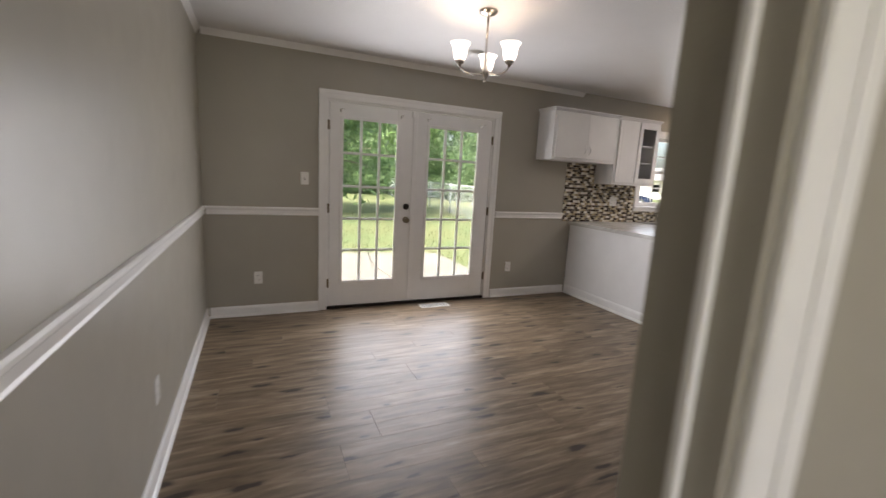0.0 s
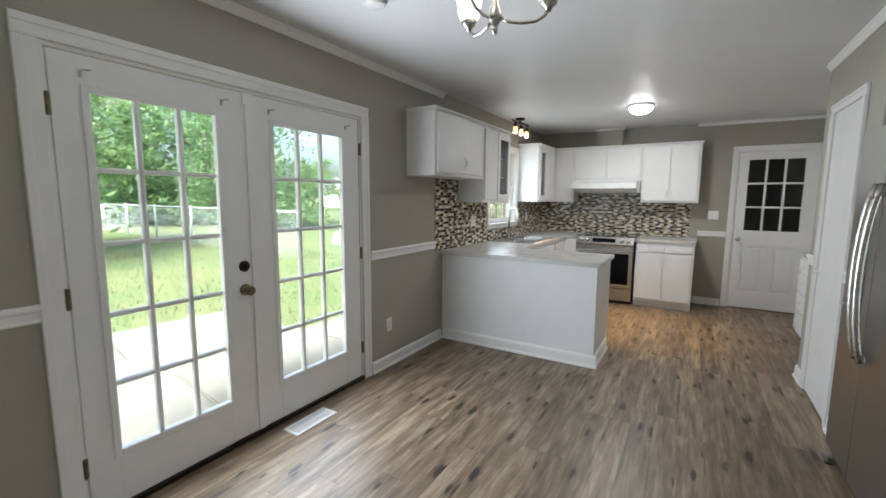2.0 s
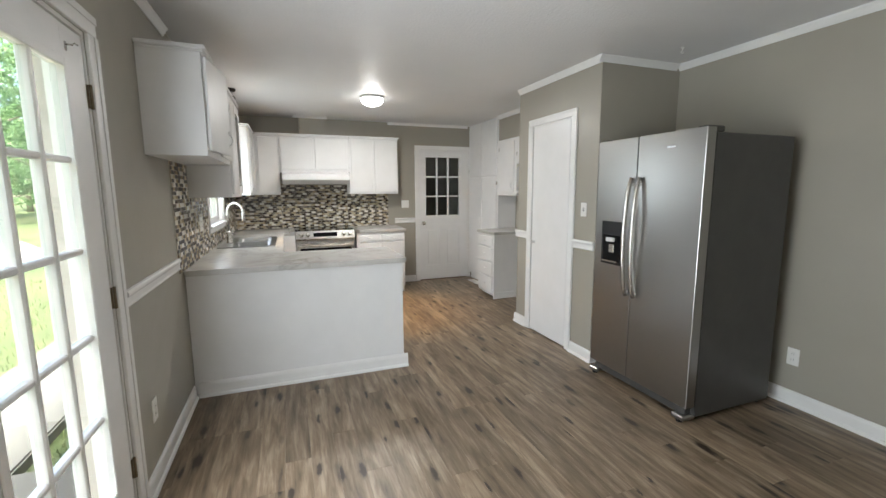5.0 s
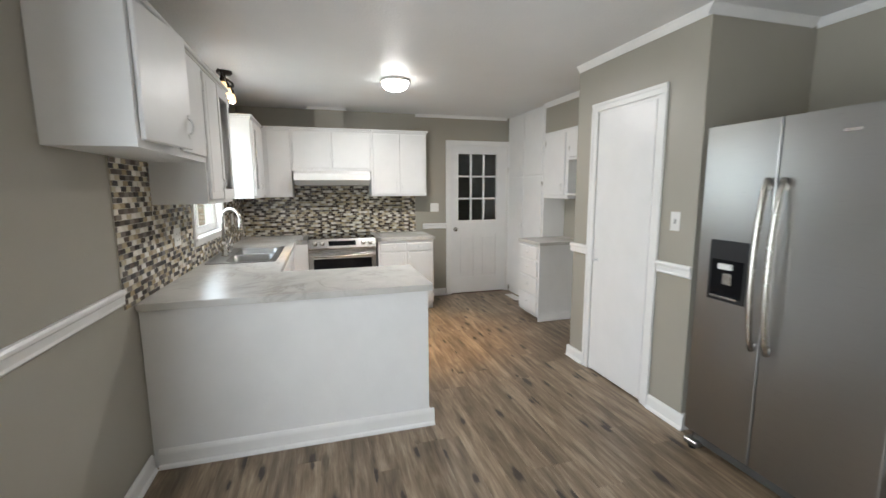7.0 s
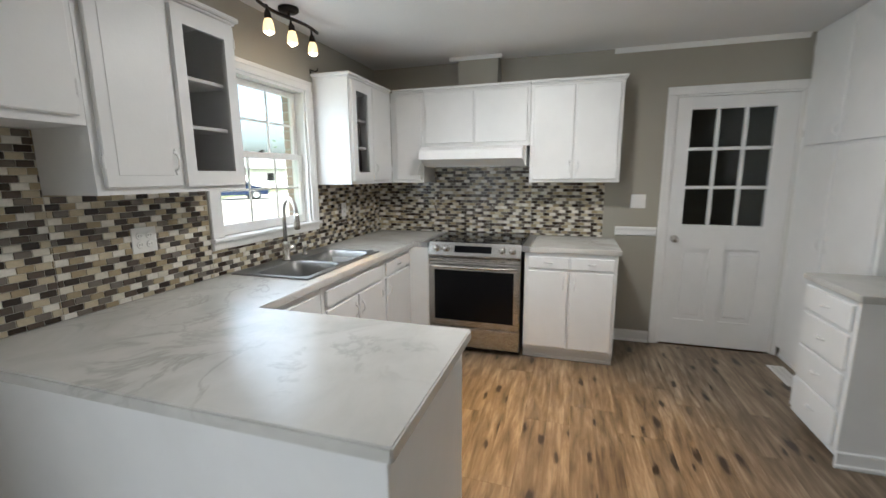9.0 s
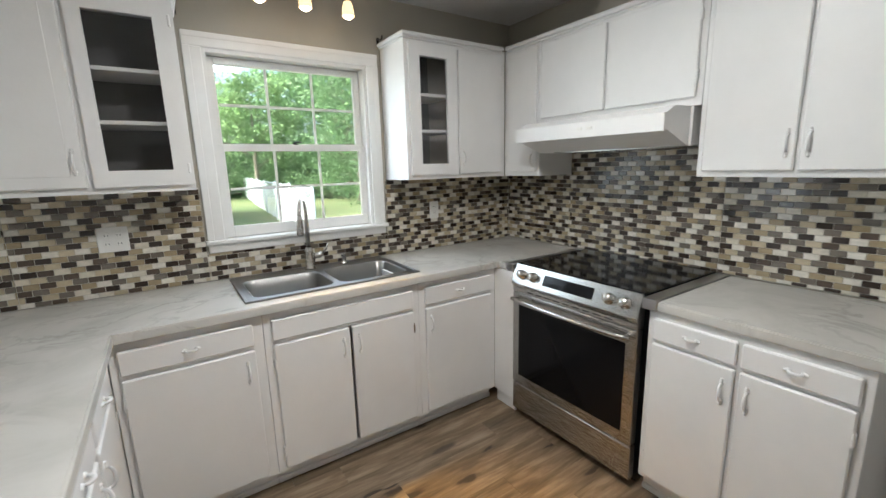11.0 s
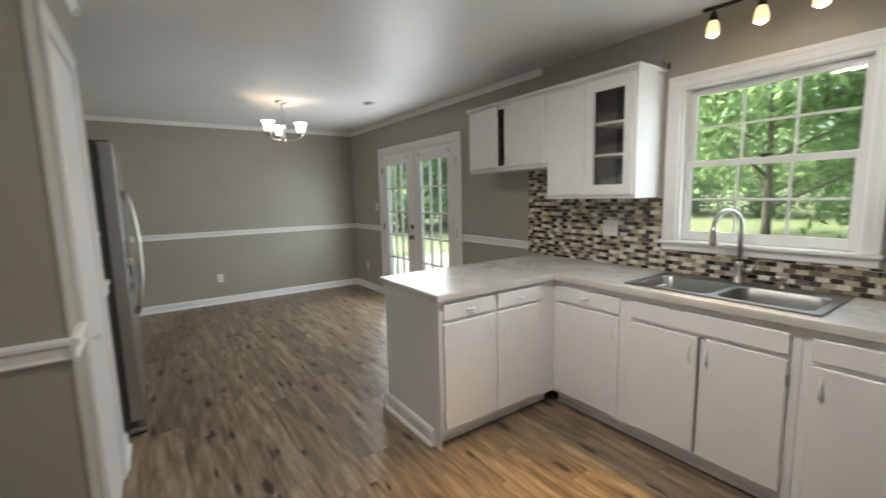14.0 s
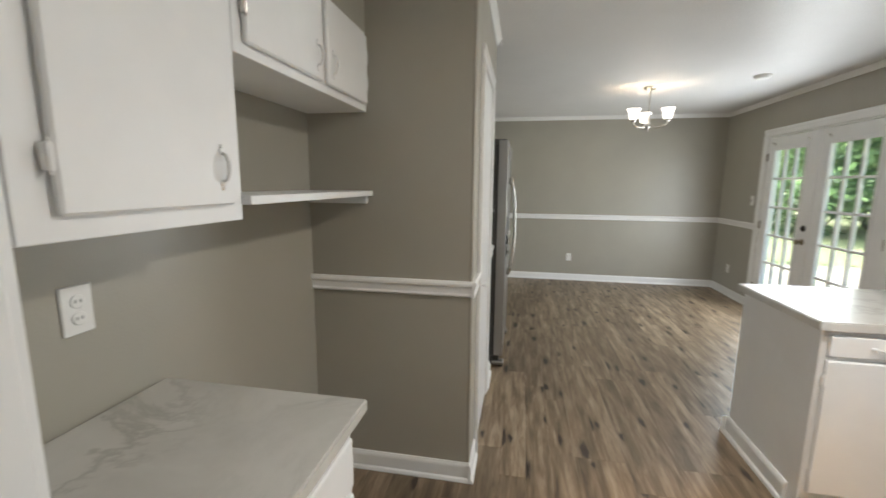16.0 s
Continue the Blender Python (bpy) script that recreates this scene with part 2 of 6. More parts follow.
def counter_material():
    m = mat("veined_laminate", (0.6, 0.58, 0.55), 0.27)
    v = coords(m, (1, 1, 1), "Object")
    n = noise_tex(m, v, 3.0, 6, 0.6, 0.6)
    base = ramp(m, [(0.3, (0.50, 0.49, 0.455)), (0.55, (0.60, 0.585, 0.55)), (0.75, (0.66, 0.645, 0.61))])
    link(m, n, base.inputs[0])
    n2 = noise_tex(m, v, 3.4, 8, 0.62, 0.7)
    vein = ramp(m, [(0.465, (0, 0, 0)), (0.50, (0.6, 0.6, 0.6)), (0.535, (0, 0, 0))])
    link(m, n2, vein.inputs[0])
    n3 = noise_tex(m, v, 1.7, 2, 0.5)
    patch = ramp(m, [(0.42, (0, 0, 0)), (0.62, (0.75, 0.75, 0.75))])
    link(m, n3, patch.inputs[0])
    fac = node(m, "ShaderNodeMath")
    fac.operation = 'MULTIPLY'
    link(m, vein.outputs[0], fac.inputs[0])
    link(m, patch.outputs[0], fac.inputs[1])
    mx = node(m, "ShaderNodeMix")
    mx.data_type = 'RGBA'
    link(m, fac.outputs[0], mx.inputs["Factor"])
    link(m, base.outputs[0], mx.inputs["A"])
    mx.inputs["B"].default_value = (0.27, 0.255, 0.225, 1)
    link(m, mx.outputs["Result"], bsdf(m).inputs["Base Color"])
    bump(m, noise_tex(m, v, 300, 2), 0.06, 0.001)
    return m


M_COUNTER = counter_material()

TILE_COLOURS = [((0.036, 0.024, 0.017), 22), ((0.095, 0.070, 0.052), 12), ((0.175, 0.150, 0.122), 13), ((0.38, 0.305, 0.19), 13),
                ((0.54, 0.465, 0.325), 12), ((0.69, 0.645, 0.545), 14), ((0.77, 0.735, 0.66), 14)]


def tile_material(name, colour):
    """Glazed tile of one colour: cloudy tone within and a gloss that differs from tile to tile."""
    m = mat(name, colour, 0.14)
    v = coords(m, (30, 30, 60))
    rr = ramp(m, [(0.3, tuple(0.84 * c for c in colour)), (0.7, tuple(min(0.85, 1.1 * c) for c in colour))])
    link(m, noise_tex(m, v, 1.0, 4, 0.6), rr.inputs[0])
    link(m, rr.outputs[0], bsdf(m).inputs["Base Color"])
    g = node(m, "ShaderNodeNewGeometry")
    fr = node(m, "ShaderNodeMapRange")
    fr.inputs["To Min"].default_value = 0.10
    fr.inputs["To Max"].default_value = 0.36
    link(m, g.outputs["Random Per Island"], fr.inputs["Value"])
    link(m, fr.outputs[0], bsdf(m).inputs["Roughness"])
    return m


M_TILES = [tile_material("mosaic_tile", c) for c, share in TILE_COLOURS]

M_GRASS = varied("lawn_grass", (0.050, 0.084, 0.022), (0.118, 0.116, 0.046), 0.85, 0.7, 25, 0.8, bdist=0.03)
M_BLADE = varied("grass_blades", (0.052, 0.088, 0.023), (0.110, 0.122, 0.046), 0.7, 2, 50, 0.1)
M_CONCRETE = varied("patio_concrete", (0.12, 0.108, 0.092), (0.17, 0.157, 0.140), 0.85, 1.2, 90, 0.4, bdist=0.004)
M_DRIVE = varied("pale_gravel_drive", (0.21, 0.192, 0.168), (0.28, 0.262, 0.238), 0.9, 0.8, 40, 0.6, bdist=0.01)
M_BARK = varied("grey_bark", (0.11, 0.09, 0.07), (0.20, 0.17, 0.14), 0.9, 6, 30, 0.8, bdist=0.01)
M_GALV = varied("galvanised_metal", (0.42, 0.45, 0.46), (0.52, 0.55, 0.56), 0.55, 10, 100, 0.1, 0.4)
M_SIDING = varied("pale_siding", (0.62, 0.62, 0.60), (0.70, 0.70, 0.68), 0.6, 3, 60, 0.2)
M_SHINGLE = varied("grey_shingles", (0.10, 0.10, 0.105), (0.16, 0.155, 0.15), 0.9, 4, 40, 0.6)
M_CARPAINT = mat("dark_blue_car_paint", (0.015, 0.025, 0.06), 0.15, 0.2)
M_TYRE = mat("tyre_rubber", (0.02, 0.02, 0.02), 0.8)
M_MORTAR = varied("pale_mortar", (0.50, 0.47, 0.43), (0.58, 0.55, 0.50), 0.9, 9, 150, 0.4)
M_BRICKOUT = varied("outside_brick", (0.38, 0.29, 0.23), (0.47, 0.37, 0.30), 0.85, 5, 60, 0.4)


def leaf_material(name, a, b):
    m = mat(name, a, 0.55)
    g = node(m, "ShaderNodeNewGeometry")
    r = ramp(m, [(0.0, a), (1.0, b)])
    link(m, g.outputs["Random Per Island"], r.inputs[0])
    link(m, r.outputs[0], bsdf(m).inputs["Base Color"])
    tl = node(m, "ShaderNodeBsdfTranslucent")
    link(m, r.outputs[0], tl.inputs[0])
    mx = node(m, "ShaderNodeMixShader")
    mx.inputs[0].default_value = 0.65
    out = m.node_tree.nodes["Material Output"]
    link(m, bsdf(m).outputs[0], mx.inputs[1])
    link(m, tl.outputs[0], mx.inputs[2])
    link(m, mx.outputs[0], out.inputs[0])
    return m


M_LEAF = leaf_material("green_leaves", (0.12, 0.20, 0.075), (0.27, 0.38, 0.17))
M_LEAF_DARK = leaf_material("dark_green_leaves", (0.09, 0.16, 0.07), (0.19, 0.29, 0.13))

# ---- mesh helpers ----
ORIGIN = {}


def thing(name, at, label="", category="", group="", kind=""):
    ob = new(name)
    ob.empty_display_size = 0.1
    ob.location = at
    ORIGIN[ob] = Vector(at)
    return tagged(ob, label, category, group, kind)


def part(name, bm, material, parent=None, label="", smooth=False):
    """Link a bmesh in world metres as one mesh object, under a thing or part."""
    me = bpy.data.meshes.new(name)
    org = ORIGIN[parent] if parent is not None else Vector((0, 0, 0))
    if parent is not None:
        bmesh.ops.translate(bm, verts=bm.verts, vec=-org)
    if smooth:
        for f in bm.faces:
            f.smooth = True
    bm.to_mesh(me)
    bm.free()
    me.materials.append(material)
    ob = new(name, me)
    if parent is not None:
        ob.parent = parent
        ORIGIN[ob] = org
    return tagged(ob, label)


def solid(name, bm, material, label="", category="", group="", kind="", smooth=False):
    """A top-level mesh whose origin lies at its base."""
    lo = Vector([min(v.co[i] for v in bm.verts) for i in range(3)])
    hi = Vector([max(v.co[i] for v in bm.verts) for i in range(3)])
    at = Vector(((lo.x + hi.x) / 2, (lo.y + hi.y) / 2, lo.z))
    bmesh.ops.translate(bm, verts=bm.verts, vec=-at)
    ob = part(name, bm, material, None, label, smooth)
    ob.location = at
    ORIGIN[ob] = at
    return tagged(ob, label, category, group, kind)


def box(bm, x0, x1, y0, y1, z0, z1, bevel=0.0):
    x0, x1 = min(x0, x1), max(x0, x1)
    y0, y1 = min(y0, y1), max(y0, y1)
    z0, z1 = min(z0, z1), max(z0, z1)
    if bevel <= 0:
        vs = [bm.verts.new((x, y, z)) for x in (x0, x1) for y in (y0, y1) for z in (z0, z1)]
        for q in ((0, 1, 3, 2), (4, 6, 7, 5), (0, 4, 5, 1), (2, 3, 7, 6), (0, 2, 6, 4), (1, 5, 7, 3)):
            bm.faces.new([vs[i] for i in q])
        return bm
    b = min(bevel, (x1 - x0) * 0.45, (y1 - y0) * 0.45, (z1 - z0) * 0.45)
    lo, hi = (x0, y0, z0), (x1, y1, z1)
    V = {}
    for sx in (0, 1):
        for sy in (0, 1):
            for sz in (0, 1):
                s = (sx, sy, sz)
                for ax in range(3):
                    c = []
                    for i in range(3):
                        e = hi[i] if s[i] else lo[i]
                        c.append(e if i == ax else (e - b if s[i] else e + b))
                    V[s, ax] = bm.verts.new(c)
    fs = []
    for ax in range(3):
        i, j = [k for k in range(3) if k != ax]
        for sd in (0, 1):
            loop = []
            for a, c in ((0, 0), (1, 0), (1, 1), (0, 1)):
                s = [0, 0, 0]
                s[ax], s[i], s[j] = sd, a, c
                loop.append(V[tuple(s), ax])
            fs.append(loop)
        # edges along ax
        for a in (0, 1):
            for c in (0, 1):
                s0, s1 = [0, 0, 0], [0, 0, 0]
                s0[i] = s1[i] = a
                s0[j] = s1[j] = c
                s1[ax] = 1
                s0, s1 = tuple(s0), tuple(s1)
                fs.append([V[s0, i], V[s1, i], V[s1, j], V[s0, j]])
    for sx in (0, 1):
        for sy in (0, 1):
            for sz in (0, 1):
                fs.append([V[(sx, sy, sz), k] for k in range(3)])
    mid = Vector(((x0 + x1) / 2, (y0 + y1) / 2, (z0 + z1) / 2))
    for loop in fs:
        f = bm.faces.new(loop)
        f.normal_update()
        if f.normal.dot(f.calc_center_median() - mid) < 0:
            f.normal_flip()
    return bm


def B(x0, x1, y0, y1, z0, z1, bevel=0.0):
    return box(bmesh.new(), x0, x1, y0, y1, z0, z1, bevel)


def tube(bm, pts, r, n=10, caps=True):
    """A round bar along points; r may be a list."""
    pts = [Vector(p) for p in pts]
    rs = r if isinstance(r, (list, tuple)) else [r] * len(pts)
    rings = []
    ref = None
    for i, p in enumerate(pts):
        d = (pts[min(i + 1, len(pts) - 1)] - pts[max(i - 1, 0)]).normalized()
        if ref is None:
            ref = d.orthogonal().normalized()
        ref = (ref - d * ref.dot(d)).normalized()
        w = d.cross(ref)
        rings.append([bm.verts.new(p + rs[i] * (math.cos(2 * math.pi * k / n) * ref + math.sin(2 * math.pi * k / n) * w)) for k in range(n)])
    for a, b in zip(rings, rings[1:]):
        for k in range(n):
            bm.faces.new([a[k], a[(k + 1) % n], b[(k + 1) % n], b[k]])
    if caps:
        bm.faces.new(rings[0][::-1])
        bm.faces.new(rings[-1])
    return bm


def lathe(bm, at, profile, n=24, axis=(0, 0, 1), caps=False):
    """Turn (radius, height) pairs round an axis at a place."""
    q = Vector((0, 0, 1)).rotation_difference(Vector(axis))
    rings = []
    for r, h in profile:
        rings.append([bm.verts.new(Vector(at) + q @ Vector((r * math.cos(2 * math.pi * k / n), r * math.sin(2 * math.pi * k / n), h))) for k in range(n)])
    for a, b in zip(rings, rings[1:]):
        for k in range(n):
            bm.faces.new([a[k], a[(k + 1) % n], b[(k + 1) % n], b[k]])
    if caps:
        bm.faces.new(rings[0][::-1])
        bm.faces.new(rings[-1])
    return bm


def prism(bm, poly, axis, a, b):
    """Push a polygon out along an axis from a to b; poly gives the two other coordinates in order."""
    def at(u, v, w):
        c = [u, v]
        c.insert(axis, w)
        return c
    lo = [bm.verts.new(at(u, v, a)) for u, v in poly]
    hi = [bm.verts.new(at(u, v, b)) for u, v in poly]
    k = len(poly)
    bm.faces.new(lo)
    bm.faces.new(hi[::-1])
    for i in range(k):
        bm.faces.new([lo[i], hi[i], hi[(i + 1) % k], lo[(i + 1) % k]])
    bmesh.ops.recalc_face_normals(bm, faces=bm.faces)
    return bm


class Side:
    """A front that cabinets, doors and plates are set on: u runs along it, d out of it."""

    def __init__(self, axis, plane, sign):
        self.axis, self.plane, self.sign = axis, plane, sign

    def at(self, u, d, z):
        w = self.plane + self.sign * d
        return Vector((w, u, z)) if self.axis == 0 else Vector((u, w, z))

    def box(self, bm, u0, u1, d0, d1, z0, z1, bevel=0.0):
        a, b = self.at(u0, d0, z0), self.at(u1, d1, z1)
        return box(bm, a.x, b.x, a.y, b.y, a.z, b.z, bevel)

    def out(self):
        return self.at(0, 1, 0) - self.at(0, 0, 0)

# ---- structure ----
XW, XE, YN, YS, ZC = -0.415, 6.75, 4.165, 0.37, 2.46
TH = 0.13
PX0, PX1, PY = 3.12, 4.33, 1.165      # pantry block
FD = (0.63, 2.42, 2.035)              # french door opening: x0, x1, top
WIN = (4.745, 5.60, 1.125, 2.07)      # window opening: x0, x1, z0, z1
ED = (0.68, 1.53, 2.075)              # east door opening: y0, y1, top
PD = (3.455, 4.055, 2.06)             # pantry door opening
HALL = (-0.385, 0.44, 2.07)          # opening to the hall
HY = YS - 0.116


def wall(name, boxes, label):
    bm = bmesh.new()
    for b in boxes:
        box(bm, *b)
    return solid(name, bm, M_WALL, label, "wall", kind="structure")


wall("wall_north", [
    (XW - TH, FD[0], YN, YN + TH, -0.1, ZC), (FD[0], FD[1], YN, YN + TH, FD[2], ZC),
    (FD[1], WIN[0], YN, YN + TH, -0.1, ZC), (WIN[0], WIN[1], YN, YN + TH, -0.1, WIN[2]),
    (WIN[0], WIN[1], YN, YN + TH, WIN[3], ZC), (WIN[1], XE + TH, YN, YN + TH, -0.1, ZC)], "greige painted wall with french doors and kitchen window")
wall("wall_west", [(XW - TH, XW, -1.7, YN, -0.1, ZC)], "greige painted dining wall with white chair rail")
wall("wall_east", [(XE, XE + TH, ED[1], YN, -0.1, ZC), (XE, XE + TH, ED[0], ED[1], ED[2], ZC), (XE, XE + TH, -0.6, ED[0], -0.1, ZC)],
     "greige painted kitchen wall behind the range")
wall("wall_south", [(XW, HALL[0], HY, YS, -0.1, ZC), (HALL[0], HALL[1], HY, YS, HALL[2], ZC), (HALL[1], XE, HY, YS, -0.1, ZC)],
     "greige painted wall with an open doorway to the hall")
wall("wall_pantry", [(PX0, PX1, PY - 0.1, PY, PD[2], ZC), (PX0, PD[0], PY - 0.1, PY, -0.1, PD[2]), (PD[1], PX1, PY - 0.1, PY, -0.1, PD[2]),
                     (PX0, PX0 + 0.1, YS, PY - 0.1, -0.1, ZC), (PX1 - 0.1, PX1, YS, PY - 0.1, -0.1, ZC)], "greige painted pantry enclosure with bullnose corner")
# the window opening in this unseen wall is added to light the hall
wall("wall_hall", [(0.95, 2.4, -1.7, -1.6, -0.1, ZC), (XW, -0.35, -1.7, -1.6, -0.1, ZC), (-0.35, 0.95, -1.7, -1.6, -0.1, 0.6), (-0.35, 0.95, -1.7, -1.6, 2.15, ZC), (2.3, 2.4, -1.6, HY, -0.1, ZC)], "greige painted wall closing the hall")
wall("wall_soffit", [(PX1, 5.737, YS, 0.663, 2.127, ZC)], "greige painted soffit over the small cabinets")
wall("wall_duct_chase", [(6.58, XE, 2.935, 3.28, 2.2, ZC)], "greige painted duct chase over the range cabinets")
wall("wall_back_room", [(XE + TH, 9.2, -0.6, -0.5, -0.1, ZC), (XE + TH, 9.2, 2.6, 2.7, -0.1, ZC), (9.1, 9.2, -0.5, 2.6, -0.1, ZC)], "unlit walls of the room behind the door")
solid("ceiling", B(XW - TH, XE + TH, -1.7, YN + TH, ZC, ZC + 0.08), M_CEIL, "white lightly textured painted ceiling", "ceiling", kind="structure")
solid("ceiling_back_room", B(XE + TH, 9.2, -0.6, 2.7, ZC, ZC + 0.08), M_DARKROOM, "dark ceiling of the room behind the door", "ceiling", kind="structure")
solid("floor_back_room", B(XE + TH, 9.2, -0.6, 2.7, -0.12, -0.02), M_DARKROOM, "dark floor of the room behind the door", "floor", kind="structure")
solid("roof", B(XW - 0.6, XE + 0.6, -2.2, YN + 0.55, ZC + 0.1, ZC + 0.25), M_SHINGLE, "flat dark roof edge over the house", "roof", kind="structure")

# floor with separate planks
floor_ob = solid("floor", B(XW, XE, -1.6, YN, -0.12, -0.012), M_SUB, "grey-brown wood-look vinyl plank floor with dark knots", "floor", kind="structure")


def crown(name, axis, a, b, plane, sign, k=0.9):
    """White crown moulding; axis: along x or y."""
    bm = bmesh.new()
    prof = [(0, ZC), (0, ZC - 0.055), (0.007, ZC - 0.055), (0.011, ZC - 0.047), (0.016, ZC - 0.038), (0.028, ZC - 0.018), (0.034, ZC - 0.012), (0.037, ZC - 0.006), (0.037, ZC)]
    prism(bm, [(plane + sign * d * k, ZC - (ZC - z) * k) for d, z in prof], axis, a, b)
    return solid(name, bm, M_TRIM, "white painted crown moulding under the ceiling", "moulding", kind="structure")


def rail(name, axis, a, b, plane, sign):
    bm = bmesh.new()
    z = 0.945
    prof = [(0, z), (0, z + 0.075), (0.016, z + 0.075), (0.022, z + 0.066), (0.022, z + 0.055), (0.014, z + 0.045), (0.012, z + 0.018), (0.016, z + 0.008), (0.008, z)]
    prism(bm, [(plane + sign * d, zz) for d, zz in prof], axis, a, b)
    return solid(name, bm, M_TRIM, "white painted chair rail on the wall", "chair rail", kind="structure")


def base(name, axis, a, b, plane, sign, h=0.098):
    bm = bmesh.new()
    prof = [(0, 0.001), (0, h), (0.006, h), (0.012, h - 0.012), (0.014, h - 0.022), (0.014, 0.022), (0.022, 0.016), (0.026, 0.006), (0.026, 0.001)]
    prism(bm, [(plane + sign * d, z) for d, z in prof], axis, a, b)
    return solid(name, bm, M_TRIM, "white painted baseboard with shoe moulding", "baseboard", kind="structure")


crown("trim_crown_north", 0, XW + 0.037, 3.62, YN, -1)
crown("trim_crown_west", 1, YS, YN, XW, 1)
crown("trim_crown_south", 0, XW + 0.037, PX0, YS, 1)
crown("trim_crown_pantry_side", 1, YS + 0.037, PY + 0.036, PX0, -1)
crown("trim_crown_pantry", 0, PX0, PX1, PY, 1)
crown("trim_crown_soffit", 0, PX1, 5.737, 0.663, 1)
crown("trim_crown_east", 1, 0.70, 2.01, XE, -1, 0.65)
crown("trim_crown_duct", 1, 2.90, 3.36, 6.58, -1, 0.5)
rail("trim_rail_west", 1, YS, YN, XW, 1)
rail("trim_rail_north", 0, XW + 0.023, 0.553, YN, -1)
rail("trim_rail_north", 0, 2.513, 3.47, YN, -1)
rail("trim_rail_pantry", 0, PX0, 3.383, PY, 1)
rail("trim_rail_pantry", 0, 4.128, PX1 + 0.022, PY, 1)
rail("trim_rail_pantry_side", 1, YS, PY, PX1, 1)
rail("trim_rail_east", 1, 1.602, 1.925, XE, -1)
base("baseboard_west", 1, YS, YN, XW, 1)
base("baseboard_north", 0, XW + 0.027, 0.553, YN, -1)
base("baseboard_north", 0, 2.513, 3.592, YN, -1)
base("baseboard_south", 0, 0.58, PX0, YS, 1)
base("baseboard_pantry_side", 1, YS + 0.027, PY, PX0, -1)
base("baseboard_pantry", 0, PX0 - 0.026, 3.383, PY, 1)
base("baseboard_pantry", 0, 4.128, PX1 + 0.026, PY, 1)
base("baseboard_pantry_end", 1, YS, PY, PX1, 1)
base("baseboard_alcove", 0, PX1 + 0.027, 5.25, YS, 1)
base("baseboard_east", 1, 1.602, 1.925, XE, -1)

# bullnose edges of the pantry enclosure
for k, x in enumerate((PX0, PX1)):
    bm = lathe(bmesh.new(), (x + (0.006 if k == 0 else -0.006), PY - 0.006, 0.1), [(0.0088, 0.0), (0.0088, ZC - 0.16)], 12)
    solid("trim_corner_bead", bm, M_WALL, "rounded greige corner bead of the pantry", "trim", kind="structure", smooth=True)

N_WALL, E_WALL, W_WALL = Side(1, YN, -1), Side(0, XE, -1), Side(0, XW, 1)
S_WALL, P_WALL, PE_WALL = Side(1, YS, 1), Side(1, PY, 1), Side(0, PX1, 1)
H_WALL = Side(1, HY, -1)


def casing(parent, side, u0, u1, z0, z1, w, d=0.02, wl=None, wr=None, sill=False):
    """Moulded casing round an opening: two legs and a head, each its own part."""
    wl, wr = w if wl is None else wl, w if wr is None else wr

    def leg(name, a, b, c, e, upright):
        bm = bmesh.new()
        side.box(bm, a, b, 0.0, d * 0.75, c, e, 0.003)
        if upright:
            out = (a, a + 0.4 * (b - a)) if name == "casing_left" else (b - 0.4 * (b - a), b)
            side.box(bm, out[0], out[1], d * 0.75, d, c, e, 0.003)
        else:
            side.box(bm, a, b, d * 0.75, d, e - 0.4 * (e - c), e, 0.003)
        part(name, bm, M_TRIM, parent)
    leg("casing_left", u0 - wl, u0, z0, z1, True)
    leg("casing_right", u1, u1 + wr, z0, z1, True)
    leg("casing_head", u0 - wl, u1 + wr, z1, z1 + w, False)


def jamb(parent, side, u0, u1, z0, z1, depth, t=0.016, material=None):
    bm = bmesh.new()
    side.box(bm, u0, u0 + t, -depth, -0.001, z0, z1)
    side.box(bm, u1 - t, u1, -depth, -0.001, z0, z1)
    side.box(bm, u0 + t, u1 - t, -depth, -0.001, z1 - t, z1)
    part("jamb", bm, material or M_TRIM, parent)


def handle(parent, side, u, d, z, length=0.10, upright=True, material=None, name="handle"):
    """A painted bow pull with leaf-shaped ends."""
    bm = bmesh.new()
    h = length / 2
    k = [(-h * 0.62, 0.002), (-h * 0.55, 0.012), (-h * 0.25, 0.019), (0, 0.020), (h * 0.25, 0.019), (h * 0.55, 0.012), (h * 0.62, 0.002)]
    pts = [side.at(u, d + o, z + s) if upright else side.at(u + s, d + o, z) for s, o in k]
    tube(bm, pts, [0.004, 0.0045, 0.0055, 0.0065, 0.0055, 0.0045, 0.004], 8)
    for s in (-1, 1):
        for q, r in ((0.70, 0.009), (0.9, 0.006)):
            c = side.at(u, d, z + s * h * q) if upright else side.at(u + s * h * q, d, z)
            lathe(bm, c, [(0.0001, 0.0055), (r * 0.6, 0.005), (r, 0.002), (r, -0.001)], 8, side.out())
    return part(name, bm, material or M_CAB, parent, smooth=True)


